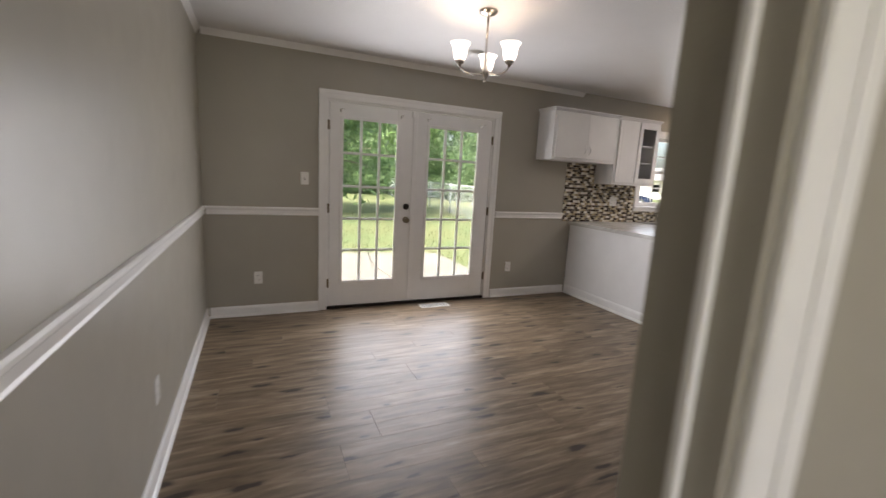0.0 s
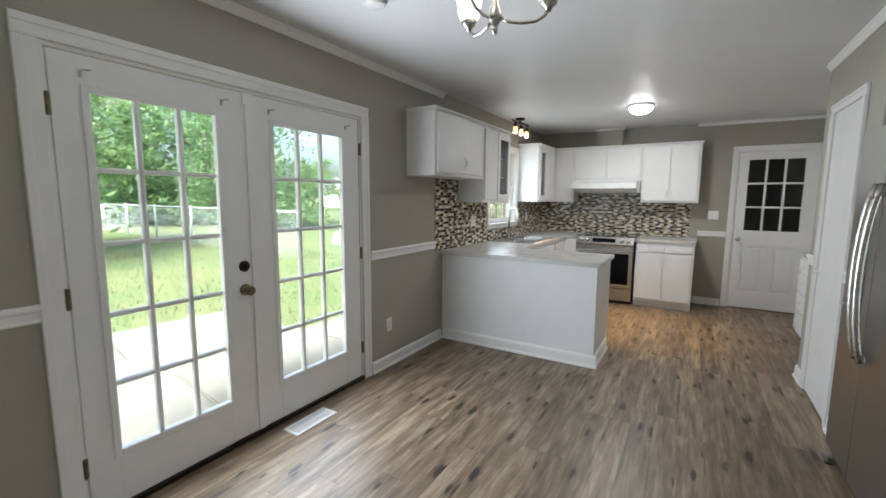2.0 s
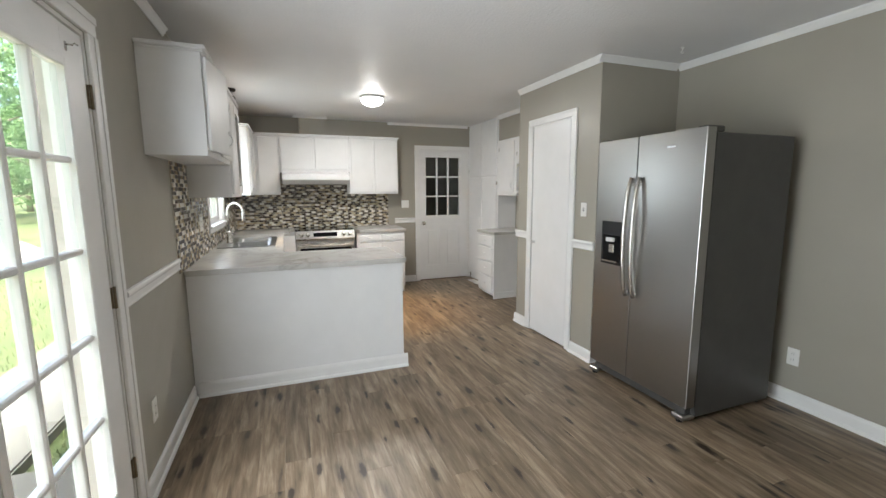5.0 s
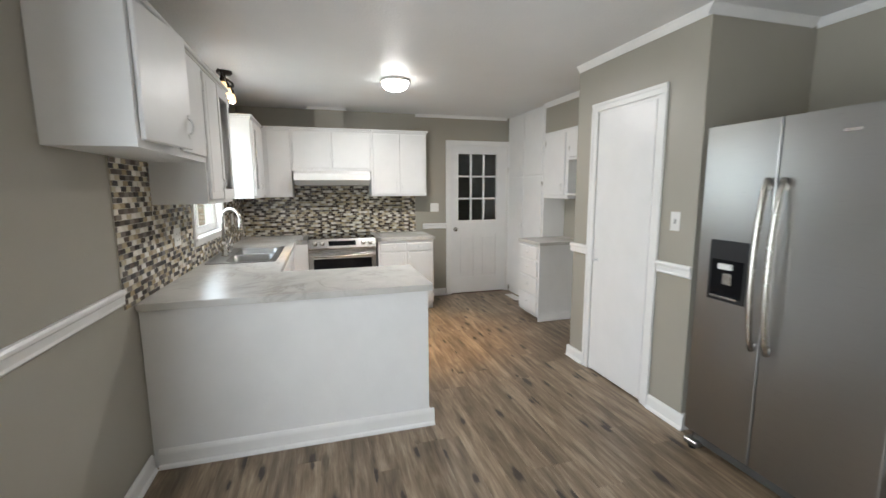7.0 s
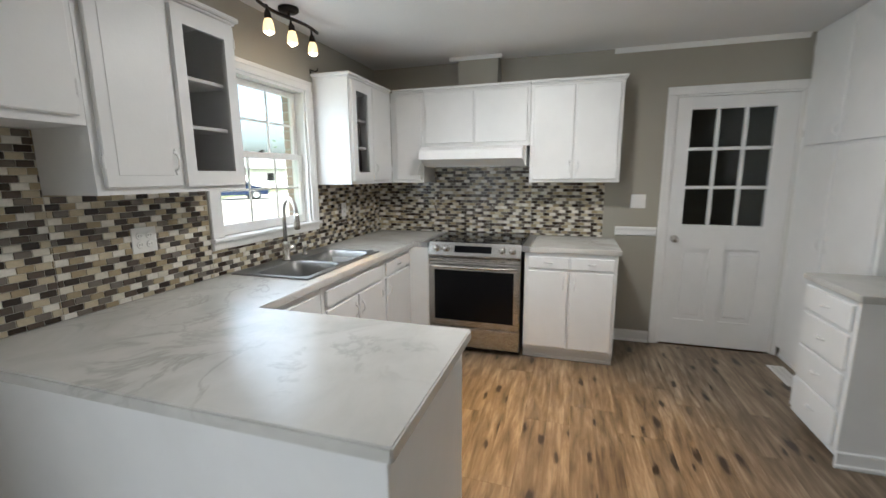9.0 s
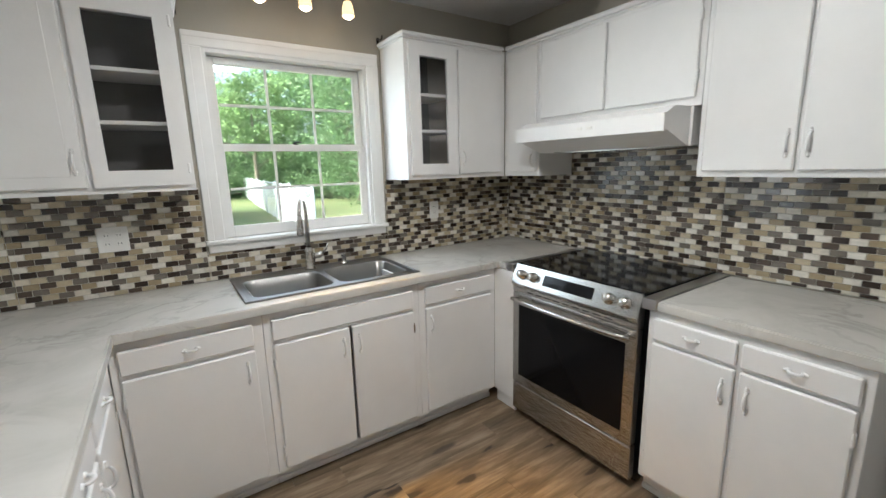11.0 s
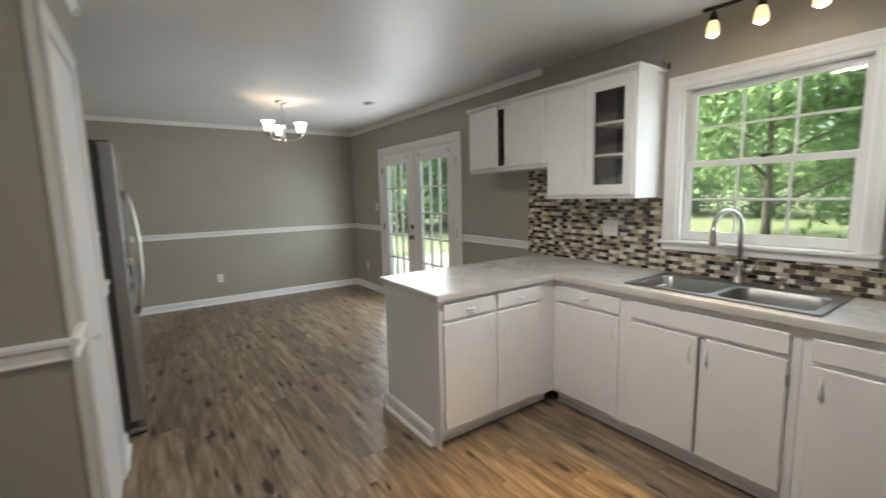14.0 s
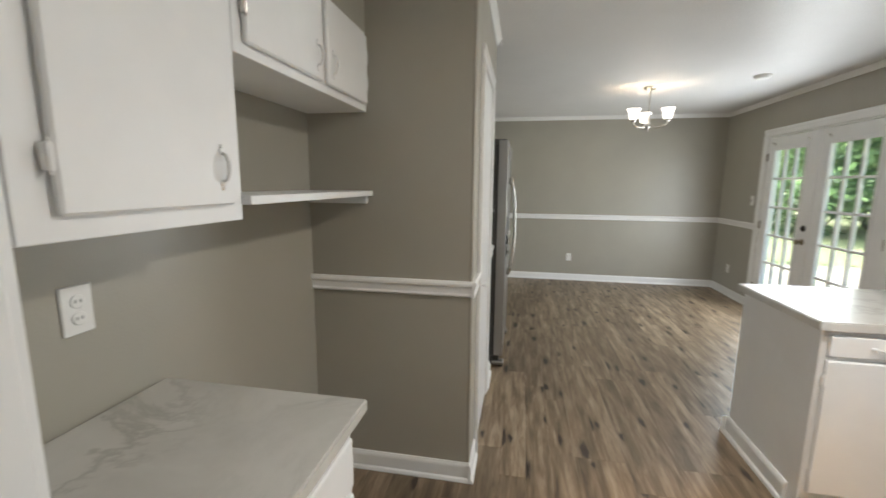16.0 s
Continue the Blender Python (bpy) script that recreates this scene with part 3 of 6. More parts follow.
def slab(parent, side, u0, u1, z0, z1, d0, t=0.018, name="door", handle_at=None, hinge_u=None, label="", horizontal=False, routed=False):
    """A lipped slab door or drawer front with its pull and hinges."""
    bm = bmesh.new()
    side.box(bm, u0, u1, d0, d0 + t, z0, z1, 0.0045)
    if routed:
        g = 0.045
        side.box(bm, u0 + g, u1 - g, d0 + t - 0.001, d0 + t + 0.0025, z0 + g, z1 - g, 0.0025)
    p = part(name, bm, M_CAB, parent, label)
    if handle_at:
        if horizontal:
            handle(p, side, handle_at[0], d0 + t, handle_at[1], 0.06, False, name="pull")
        else:
            handle(p, side, handle_at[0], d0 + t, handle_at[1], 0.105)
    if hinge_u is not None:
        for z in (z0 + 0.09, z1 - 0.09):
            hb = bmesh.new()
            side.box(hb, hinge_u - 0.005, hinge_u + 0.005, d0 + 0.002, d0 + t + 0.0015, z - 0.021, z + 0.021, 0.0015)
            lathe(hb, side.at(hinge_u, d0 + t - 0.001, z - 0.030), [(0.0001, 0), (0.0028, 0.003), (0.0022, 0.007), (0.0042, 0.009), (0.0042, 0.051), (0.0022, 0.053), (0.0028, 0.057), (0.0001, 0.060)], 8)
            part("hinge", hb, M_NICKEL if random.random() < 0.25 else M_CAB, p)
    return p


def ring_frame(bm, side, u0, u1, z0, z1, hole, d0, d1):
    """A flat frame round one rectangular hole, as one connected shape."""
    a, b, c, e = hole
    loops = []
    for d in (d0, d1):
        loops.append([[bm.verts.new(side.at(u, d, z)) for u, z in q] for q in (((u0, z0), (u1, z0), (u1, z1), (u0, z1)), ((a, c), (b, c), (b, e), (a, e)))])
    for k in range(4):
        n = (k + 1) % 4
        for lo in loops:
            bm.faces.new([lo[0][k], lo[0][n], lo[1][n], lo[1][k]])
        for ring in (0, 1):
            bm.faces.new([loops[0][ring][k], loops[0][ring][n], loops[1][ring][n], loops[1][ring][k]])
    bmesh.ops.recalc_face_normals(bm, faces=bm.faces)
    return bm


def carcass(parent, side, u0, u1, depth, z0, z1, name="body", frame_only=None, lip=0.0):
    """A cabinet box whose front is at d = 0; frame_only leaves an opening (u0, u1, z0, z1) in the front."""
    bm = bmesh.new()
    if frame_only is None:
        side.box(bm, u0, u1, -depth, 0, z0, z1, 0.002)
    else:
        t = 0.018
        for nm, q in (("side_panel", (u0, u0 + t, z0, z1)), ("side_panel", (u1 - t, u1, z0, z1)), ("bottom_panel", (u0 + t, u1 - t, z0, z0 + t)), ("top_panel", (u0 + t, u1 - t, z1 - t, z1))):
            pb = bmesh.new()
            side.box(pb, q[0], q[1], -depth, -0.019, q[2], q[3])
            part(nm, pb, M_CAB, parent)
        ring_frame(bm, side, u0, u1, z0, z1, frame_only, -0.019, 0)
        name = "face_frame"
    return part(name, bm, M_CAB, parent)


def toe(parent, side, u0, u1, depth, back, h=0.09):
    bm = bmesh.new()
    side.box(bm, u0, u1, -depth, -back, 0.001, h)
    part("toe_kick", bm, M_CAB, parent)
    bm = bmesh.new()
    side.box(bm, u0, u1, -back, -back + 0.012, 0.001, 0.03, 0.004)
    part("shoe_moulding", bm, M_CAB, parent)


# ---- french doors ----
fd = thing("door_1", (1.525, YN, 0), "pair of white french doors with fifteen-pane glass", "door", kind="structure")
casing(fd, N_WALL, FD[0], FD[1], 0.001, FD[2], 0.078)
jamb(fd, N_WALL, FD[0], FD[1], 0.001, FD[2], TH)
part("threshold", B(FD[0], FD[1], YN - 0.012, YN + TH + 0.04, 0.002, 0.03, 0.004), M_BRONZE, fd, "dark weathered threshold")


def french_leaf(x0, x1, g0, g1, name):
    """A door leaf with a 3 by 5 grid of panes; its face is just behind the wall face."""
    f0, f1 = YN + 0.004, YN + 0.045
    z0, z1, c0, c1 = 0.032, 2.012, 0.28, 1.872
    bm = bmesh.new()
    box(bm, x0, g0, f0, f1, z0, z1, 0.002)
    box(bm, g1, x1, f0, f1, z0, z1, 0.002)
    box(bm, g0, g1, f0, f1, z0, c0)
    box(bm, g0, g1, f0, f1, c1, z1)
    leaf = part(name, bm, M_DOOR, fd)
    bm = bmesh.new()
    for a, b, c, d in ((g0 - 0.024, g0 + 0.008, c0 - 0.024, c1 + 0.024), (g1 - 0.008, g1 + 0.024, c0 - 0.024, c1 + 0.024)):
        box(bm, a, b, f0 - 0.008, f0, c, d, 0.004)
    for c, d in ((c0 - 0.024, c0 + 0.008), (c1 - 0.008, c1 + 0.024)):
        box(bm, g0 + 0.008, g1 - 0.008, f0 - 0.008, f0, c, d, 0.004)
    part("glazing_bead", bm, M_DOOR, leaf)
    w, h = (g1 - g0) / 3, (c1 - c0) / 5
    for i in (1, 2):
        part("muntin", B(g0 + i * w - 0.011, g0 + i * w + 0.011, f0 + 0.002, f1 - 0.004, c0, c1, 0.005), M_DOOR, leaf)
    for j in range(1, 5):
        for i in range(3):
            part("muntin", B(g0 + i * w + 0.011, g0 + (i + 1) * w - 0.011, f0 + 0.003, f1 - 0.005, c0 + j * h - 0.011, c0 + j * h + 0.011, 0.005), M_DOOR, leaf)
    for j in range(5):
        for i in range(3):
            p = part("pane", B(g0 + i * w + 0.004, g0 + (i + 1) * w - 0.004, f0 + 0.019, f0 + 0.023, c0 + j * h + 0.004, c0 + (j + 1) * h - 0.004), M_GLASS, leaf)
            p.visible_shadow = False
    for u in (g0 - 0.02, g1 + 0.03):
        bm = bmesh.new()
        box(bm, u - 0.006, u + 0.006, f0 - 0.004, f0, 1.925, 1.955, 0.001)
        tube(bm, [(u, f0 - 0.002, 1.945), (u, f0 - 0.022, 1.945), (u + 0.006, f0 - 0.026, 1.952), (u + 0.028, f0 - 0.026, 1.952)], 0.003, 6)
        part("curtain_hook", bm, M_NICKEL, leaf, "small metal curtain bracket", True)
    return leaf


leaf_a = french_leaf(0.652, 1.497, 0.772, 1.318, "leaf")
leaf_b = french_leaf(1.503, 2.398, 1.655, 2.235, "leaf")
part("astragal", B(1.478, 1.522, YN - 0.006, YN + 0.004, 0.033, 2.014, 0.003), M_DOOR, leaf_a)
part("catch", B(1.462, 1.49, YN - 0.012, YN + 0.003, 1.95, 2.01, 0.003), M_DOOR, leaf_a)
for z, big in ((0.913, True), (1.05, False)):
    bm = bmesh.new()
    c = (1.432, YN + 0.004, z)
    if big:
        lathe(bm, c, [(0.0001, -0.001), (0.033, -0.001), (0.033, 0.006), (0.028, 0.010), (0.014, 0.014), (0.012, 0.03), (0.020, 0.036), (0.027, 0.046), (0.028, 0.056), (0.022, 0.066), (0.008, 0.07), (0.0001, 0.07)], 24, (0, -1, 0))
        part("knob", bm, M_BRASS, leaf_a, "aged brass door knob", True)
    else:
        lathe(bm, c, [(0.0001, -0.001), (0.032, -0.001), (0.032, 0.008), (0.026, 0.013), (0.018, 0.014), (0.0001, 0.014)], 24, (0, -1, 0))
        box(bm, c[0] - 0.004, c[0] + 0.004, YN - 0.026, YN - 0.008, z - 0.014, z + 0.014, 0.002)
        part("deadbolt", bm, M_BRONZE, leaf_a, "dark bronze thumb-turn deadbolt", False)
for leaf, u in ((leaf_a, 0.640), (leaf_b, 2.410)):
    for z in (0.27, 1.02, 1.80):
        bm = bmesh.new()
        tube(bm, [(u, YN - 0.006, z - 0.045), (u, YN - 0.006, z + 0.045)], 0.006, 8)
        box(bm, u - 0.012, u + 0.012, YN - 0.003, YN + 0.004, z - 0.043, z + 0.043)
        part("hinge", bm, M_BRASS, leaf)

# ---- kitchen window ----
win = thing("window_1", (5.17, YN, 1.07), "white double-hung window with divided panes over the sink", "window", kind="structure")
casing(win, N_WALL, WIN[0], WIN[1], WIN[2], WIN[3], 0.066, 0.02, 0.08, 0.072)
part("window_sill", B(4.655, 5.685, YN - 0.04, YN + 0.03, 1.105, 1.127, 0.004), M_TRIM, win)
part("apron", B(4.665, 5.672, YN - 0.018, YN - 0.001, 1.062, 1.105, 0.003), M_TRIM, win)
jamb(win, N_WALL, WIN[0], WIN[1], WIN[2], WIN[3], TH, 0.018)


def sash(x0, x1, z0, z1, g, y0, y1, name):
    gx0, gx1, gz0, gz1 = g
    bm = bmesh.new()
    box(bm, x0, gx0, y0, y1, z0, z1, 0.002)
    box(bm, gx1, x1, y0, y1, z0, z1, 0.002)
    box(bm, gx0, gx1, y0, y1, z0, gz0, 0.002)
    box(bm, gx0, gx1, y0, y1, gz1, z1, 0.002)
    s = part(name, bm, M_TRIM, win)
    w, h = (gx1 - gx0) / 3, (gz1 - gz0) / 2
    for i in (1, 2):
        part("muntin", B(gx0 + i * w - 0.007, gx0 + i * w + 0.007, y0 + 0.01, y1 - 0.008, gz0, gz1, 0.003), M_TRIM, s)
    for i in range(3):
        part("muntin", B(gx0 + i * w + 0.007, gx0 + (i + 1) * w - 0.007, y0 + 0.011, y1 - 0.009, gz0 + h - 0.007, gz0 + h + 0.007, 0.003), M_TRIM, s)
    for i in range(3):
        for j in range(2):
            p = part("pane", B(gx0 + i * w + 0.003, gx0 + (i + 1) * w - 0.003, y0 + 0.016, y0 + 0.020, gz0 + j * h + 0.003, gz0 + (j + 1) * h - 0.003), M_GLASS, s)
            p.visible_shadow = False
    return s


sash(4.764, 5.581, 1.585, 2.05, (4.80, 5.545, 1.62, 2.015), YN + 0.075, YN + 0.105, "upper_sash")
low = sash(4.764, 5.581, 1.128, 1.615, (4.80, 5.545, 1.185, 1.58), YN + 0.04, YN + 0.07, "lower_sash")
bm = bmesh.new()
lathe(bm, (5.17, YN + 0.055, 1.614), [(0.016, 0), (0.016, 0.006), (0.008, 0.009), (0.0001, 0.01)], 14)
tube(bm, [(5.155, YN + 0.05, 1.622), (5.175, YN + 0.048, 1.630), (5.20, YN + 0.052, 1.628)], 0.005, 8)
part("sash_lock", bm, M_BRONZE, low, "dark metal sash lock", True)

# ---- door to the back room ----
ed = thing("door_2", (XE, 1.105, 0), "white half-glass door with nine dark panes", "door", kind="structure")
casing(ed, E_WALL, ED[0], ED[1], 0.001, ED[2], 0.062, 0.02, 0.028, 0.065)
jamb(ed, E_WALL, ED[0], ED[1], 0.001, ED[2], TH)
bm = bmesh.new()
y0, y1, z0, z1 = 0.698, 1.512, 0.012, 2.056
g = (0.842, 1.412, 1.047, 1.962)
pl = [(0.827, 1.078), (1.186, 1.418)]
E_DOOR = Side(0, XE + 0.006, -1)
for a, b, c, d in ((y0, g[0], z0, z1), (g[1], y1, z0, z1), (g[0], g[1], g[3], z1), (g[0], g[1], 0.848, g[2]), (g[0], g[1], z0, 0.235), (1.08, 1.184, 0.235, 0.848)):
    E_DOOR.box(bm, a, b, -0.04, 0, c, d)
leaf = part("leaf", bm, M_DOOR, ed)
for a, b in ((g[0], 1.08), (1.184, g[1])):
    bm = bmesh.new()
    E_DOOR.box(bm, a, b, -0.035, -0.014, 0.235, 0.848)
    E_DOOR.box(bm, a + 0.032, b - 0.032, -0.0145, -0.003, 0.275, 0.81, 0.0105)
    part("panel", bm, M_DOOR, leaf)
w, h = (g[1] - g[0]) / 3, (g[3] - g[2]) / 3
for i in (1, 2):
    bm = bmesh.new()
    E_DOOR.box(bm, g[0] + i * w - 0.013, g[0] + i * w + 0.013, -0.036, -0.002, g[2], g[3], 0.004)
    part("muntin", bm, M_DOOR, leaf)
    for k in range(3):
        bm = bmesh.new()
        E_DOOR.box(bm, g[0] + k * w + (0.013 if k else 0), g[0] + (k + 1) * w - (0.013 if k < 2 else 0), -0.035, -0.003, g[2] + i * h - 0.013, g[2] + i * h + 0.013, 0.004)
        part("muntin", bm, M_DOOR, leaf)
for i in range(3):
    for k in range(3):
        bm = bmesh.new()
        E_DOOR.box(bm, g[0] + i * w + 0.004, g[0] + (i + 1) * w - 0.004, -0.022, -0.018, g[2] + k * h + 0.004, g[2] + (k + 1) * h - 0.004)
        part("pane", bm, M_GLASS, leaf)
bm = lathe(bmesh.new(), (XE + 0.006, 1.46, 0.927), [(0.0001, -0.001), (0.03, -0.001), (0.03, 0.006), (0.013, 0.012), (0.012, 0.03), (0.024, 0.038), (0.027, 0.05), (0.02, 0.06), (0.0001, 0.063)], 20, (-1, 0, 0))
part("knob", bm, M_NICKEL, leaf, "tarnished nickel door knob", True)
for z in (0.25, 1.05, 1.83):
    bm = bmesh.new()
    tube(bm, [(XE - 0.004, 0.688, z - 0.045), (XE - 0.004, 0.688, z + 0.045)], 0.006, 8)
    part("hinge", bm, M_DOOR, leaf)

# ---- pantry door ----
pd = thing("door_3", (3.755, PY, 0), "plain white flush pantry door in white casing", "door", kind="structure")
casing(pd, P_WALL, PD[0], PD[1], 0.001, PD[2], 0.062, 0.02, 0.07, 0.07)
jamb(pd, P_WALL, PD[0], PD[1], 0.001, PD[2], 0.1)
leaf = part("leaf", B(3.473, 4.037, PY - 0.03, PY + 0.004, 0.012, 2.042, 0.002), M_DOOR, pd)
bm = lathe(bmesh.new(), (4.0, PY + 0.004, 0.925), [(0.0001, -0.001), (0.016, -0.001), (0.014, 0.004), (0.007, 0.008), (0.007, 0.022), (0.014, 0.028), (0.015, 0.036), (0.008, 0.042), (0.0001, 0.043)], 16, (0, 1, 0))
part("knob", bm, M_DOOR, leaf, "small white painted knob", True)
for z in (0.22, 1.86):
    bm = bmesh.new()
    tube(bm, [(3.464, PY + 0.007, z - 0.045), (3.464, PY + 0.007, z + 0.045)], 0.006, 8)
    part("hinge", bm, M_DOOR, leaf)

# ---- unseen hall window behind the camera, added to let daylight in ----
hw = thing("window_2", (0.3, -1.65, 0.6), "unseen wide plain hall window with white frame, added to light the hall", "window", kind="structure")
for bx in ((-0.35, -0.30, 0.6, 2.15), (0.90, 0.95, 0.6, 2.15), (-0.30, 0.90, 0.6, 0.65), (-0.30, 0.90, 2.1, 2.15), (0.28, 0.32, 0.65, 2.1)):
    part("window_frame", B(bx[0], bx[1], -1.68, -1.62, bx[2], bx[3], 0.003), M_TRIM, hw)
for a, b in ((-0.30, 0.28), (0.32, 0.90)):
    part("pane", B(a, b, -1.652, -1.648, 0.65, 2.1), M_GLASS, hw).visible_shadow = False

# ---- doorway to the hall ----
hd = thing("door_4", (0.03, HY, 0), "open doorway with greige jambs and white casing", "doorway", kind="structure")
jamb(hd, S_WALL, HALL[0], HALL[1], 0.001, HALL[2], 0.116, 0.012, M_WALL)
casing(hd, H_WALL, HALL[0], HALL[1], 0.001, HALL[2], 0.085, 0.02, 0.028, 0.085)
part("door_stop", B(HALL[1] - 0.024, HALL[1] - 0.012, HY + 0.035, HY + 0.05, 0.001, HALL[2] - 0.012, 0.003), M_TRIM, hd)

# ---- kitchen cabinets ----
UZ0, UZ1 = 1.40, 2.18
N_UP, E_UP = Side(1, 3.872, -1), Side(0, 6.442, -1)
UD = YN - 3.872 - 0.003


def lip(parent, side, u0, u1, z, depth, ends=(False, False)):
    """Small moulding on top of a wall cabinet."""
    bm = bmesh.new()
    side.box(bm, u0 - (0.022 if ends[0] else 0), u1 + (0.022 if ends[1] else 0), -depth, 0.026, z, z + 0.022, 0.006)
    side.box(bm, u0 - (0.01 if ends[0] else 0), u1 + (0.01 if ends[1] else 0), -depth, 0.012, z - 0.012, z, 0.004)
    part("top_moulding", bm, M_CAB, parent)


def glass_door(parent, side, u0, u1, z0, z1, opening, hinge_u):
    a, b, c, e = opening
    bm = bmesh.new()
    ring_frame(bm, side, u0, u1, z0, z1, opening, 0.001, 0.02)
    p = part("glass_door", bm, M_CAB, parent)
    bm = bmesh.new()
    side.box(bm, a - 0.004, b + 0.004, 0.008, 0.012, c - 0.004, e + 0.004)
    part("pane", bm, M_CABGLASS, p).visible_shadow = False
    for z in (z0 + 0.07, z1 - 0.07):
        hb = bmesh.new()
        side.box(hb, hinge_u - 0.005, hinge_u + 0.005, 0.003, 0.024, z - 0.022, z + 0.022, 0.003)
        part("hinge", hb, M_CAB, p)


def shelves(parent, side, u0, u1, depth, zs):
    # the white cabinet's back is coloured dark for the shade behind the glass
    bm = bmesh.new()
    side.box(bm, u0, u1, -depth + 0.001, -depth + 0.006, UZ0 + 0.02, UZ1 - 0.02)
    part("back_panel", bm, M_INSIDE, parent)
    for z in zs:
        bm = bmesh.new()
        side.box(bm, u0, u1, -depth + 0.007, -0.022, z - 0.008, z + 0.008, 0.002)
        part("shelf", bm, M_CAB, parent)


G = "wall cabinets"
c = thing("wall_cabinet", (3.467, YN, 1.635), "short white wall cabinet with one door ajar", "cabinet", G)
carcass(c, N_UP, 3.005, 3.929, UD, 1.637, UZ1, frame_only=(3.05, 3.885, 1.68, 2.14))
lip(c, N_UP, 3.005, 3.929, UZ1, UD, (True, False))
ajar = slab(c, N_UP, 3.035, 3.452, 1.665, 2.155, 0.001, handle_at=(3.415, 1.765), hinge_u=3.035, label="white door standing slightly ajar")
slab(c, N_UP, 3.482, 3.905, 1.665, 2.155, 0.001, handle_at=(3.52, 1.765), hinge_u=3.905)
# swing the ajar door about its hinge edge
piv = Vector((3.035, 3.872, 0)) - ORIGIN[c]
ajar.matrix_basis = Matrix.Translation(piv) @ Matrix.Rotation(radians(-7), 4, 'Z') @ Matrix.Translation(-piv)

c = thing("wall_cabinet", (4.28, YN, UZ0), "white wall cabinet with one solid and one glass door", "cabinet", G)
carcass(c, N_UP, 3.931, 4.63, UD, UZ0, UZ1, frame_only=(4.325, 4.565, 1.47, 2.10))
lip(c, N_UP, 3.931, 4.63, UZ1, UD, (False, True))
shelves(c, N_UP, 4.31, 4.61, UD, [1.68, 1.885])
slab(c, N_UP, 3.955, 4.265, 1.425, 2.15, 0.001, handle_at=(4.235, 1.525), hinge_u=3.955, routed=True)
glass_door(c, N_UP, 4.285, 4.612, 1.425, 2.15, (4.335, 4.555, 1.49, 2.085), 4.612)

c = thing("wall_cabinet", (6.05, YN, UZ0), "white wall cabinet with glass door beside the window", "cabinet", G)
carcass(c, N_UP, 5.70, 6.44, UD, UZ0, UZ1, frame_only=(5.77, 6.0, 1.47, 2.10))
lip(c, N_UP, 5.70, 6.416, UZ1, UD, (True, False))
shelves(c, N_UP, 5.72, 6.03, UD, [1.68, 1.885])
glass_door(c, N_UP, 5.722, 6.04, 1.425, 2.15, (5.79, 5.975, 1.49, 2.085), 5.722)
slab(c, N_UP, 6.058, 6.40, 1.425, 2.15, 0.001, handle_at=(6.09, 1.525), hinge_u=6.40)

EU = XE - 6.442 - 0.003
c = thing("wall_cabinet", (XE, 3.70, UZ0), "narrow white corner wall cabinet beside the hood", "cabinet", G)
carcass(c, E_UP, 3.56, 3.869, EU, UZ0, UZ1)
lip(c, E_UP, 3.56, 3.845, UZ1, EU)
slab(c, E_UP, 3.575, 3.815, 1.425, 2.15, 0.001, handle_at=(3.60, 1.50), hinge_u=3.815)
c = thing("wall_cabinet", (XE, 3.10, 1.72), "short white wall cabinet above the hood", "cabinet", G)
carcass(c, E_UP, 2.642, 3.558, EU, 1.70, UZ1)
lip(c, E_UP, 2.642, 3.558, UZ1, EU)
slab(c, E_UP, 2.665, 3.095, 1.735, 2.15, 0.001, hinge_u=2.665)
slab(c, E_UP, 3.112, 3.535, 1.735, 2.15, 0.001, hinge_u=3.535)
c = thing("wall_cabinet", (XE, 2.29, UZ0), "white two-door wall cabinet beside the hood", "cabinet", G)
carcass(c, E_UP, 1.945, 2.64, EU, UZ0, UZ1)
lip(c, E_UP, 1.945, 2.64, UZ1, EU, (True, False))
slab(c, E_UP, 2.30, 2.615, 1.425, 2.15, 0.001, handle_at=(2.325, 1.525), hinge_u=2.615)
slab(c, E_UP, 1.97, 2.285, 1.425, 2.15, 0.001, handle_at=(2.26, 1.525), hinge_u=1.97)

# range hood
hd2 = thing("range_hood", (XE, 3.10, 1.537), "white painted under-cabinet range hood with smudged fascia", "hood")
HY0, HY1 = 2.674, 3.53
bm = bmesh.new()
prism(bm, [(6.742, 1.537), (6.412, 1.537), (6.25, 1.598), (6.228, 1.598), (6.228, 1.662), (6.30, 1.697), (6.742, 1.697)], 1, HY0 + 0.002, HY1 - 0.002)
part("body", bm, M_CAB, hd2)
part("fascia", B(6.219, 6.2285, HY0, HY1, 1.591, 1.667, 0.003), M_CAB, hd2)
part("side_trim", B(6.42, 6.745, HY0 - 0.012, HY0 + 0.001, 1.535, 1.697, 0.002), M_CAB, hd2)
part("filter", B(6.45, 6.72, 2.75, 3.45, 1.532, 1.5375), M_STEEL_Y, hd2, "greasy metal filter")
for k in range(2):
    part("switch_button", B(6.2155, 6.220, 3.02 + k * 0.055, 3.05 + k * 0.055, 1.628, 1.640, 0.001), M_PLASTIC, hd2)

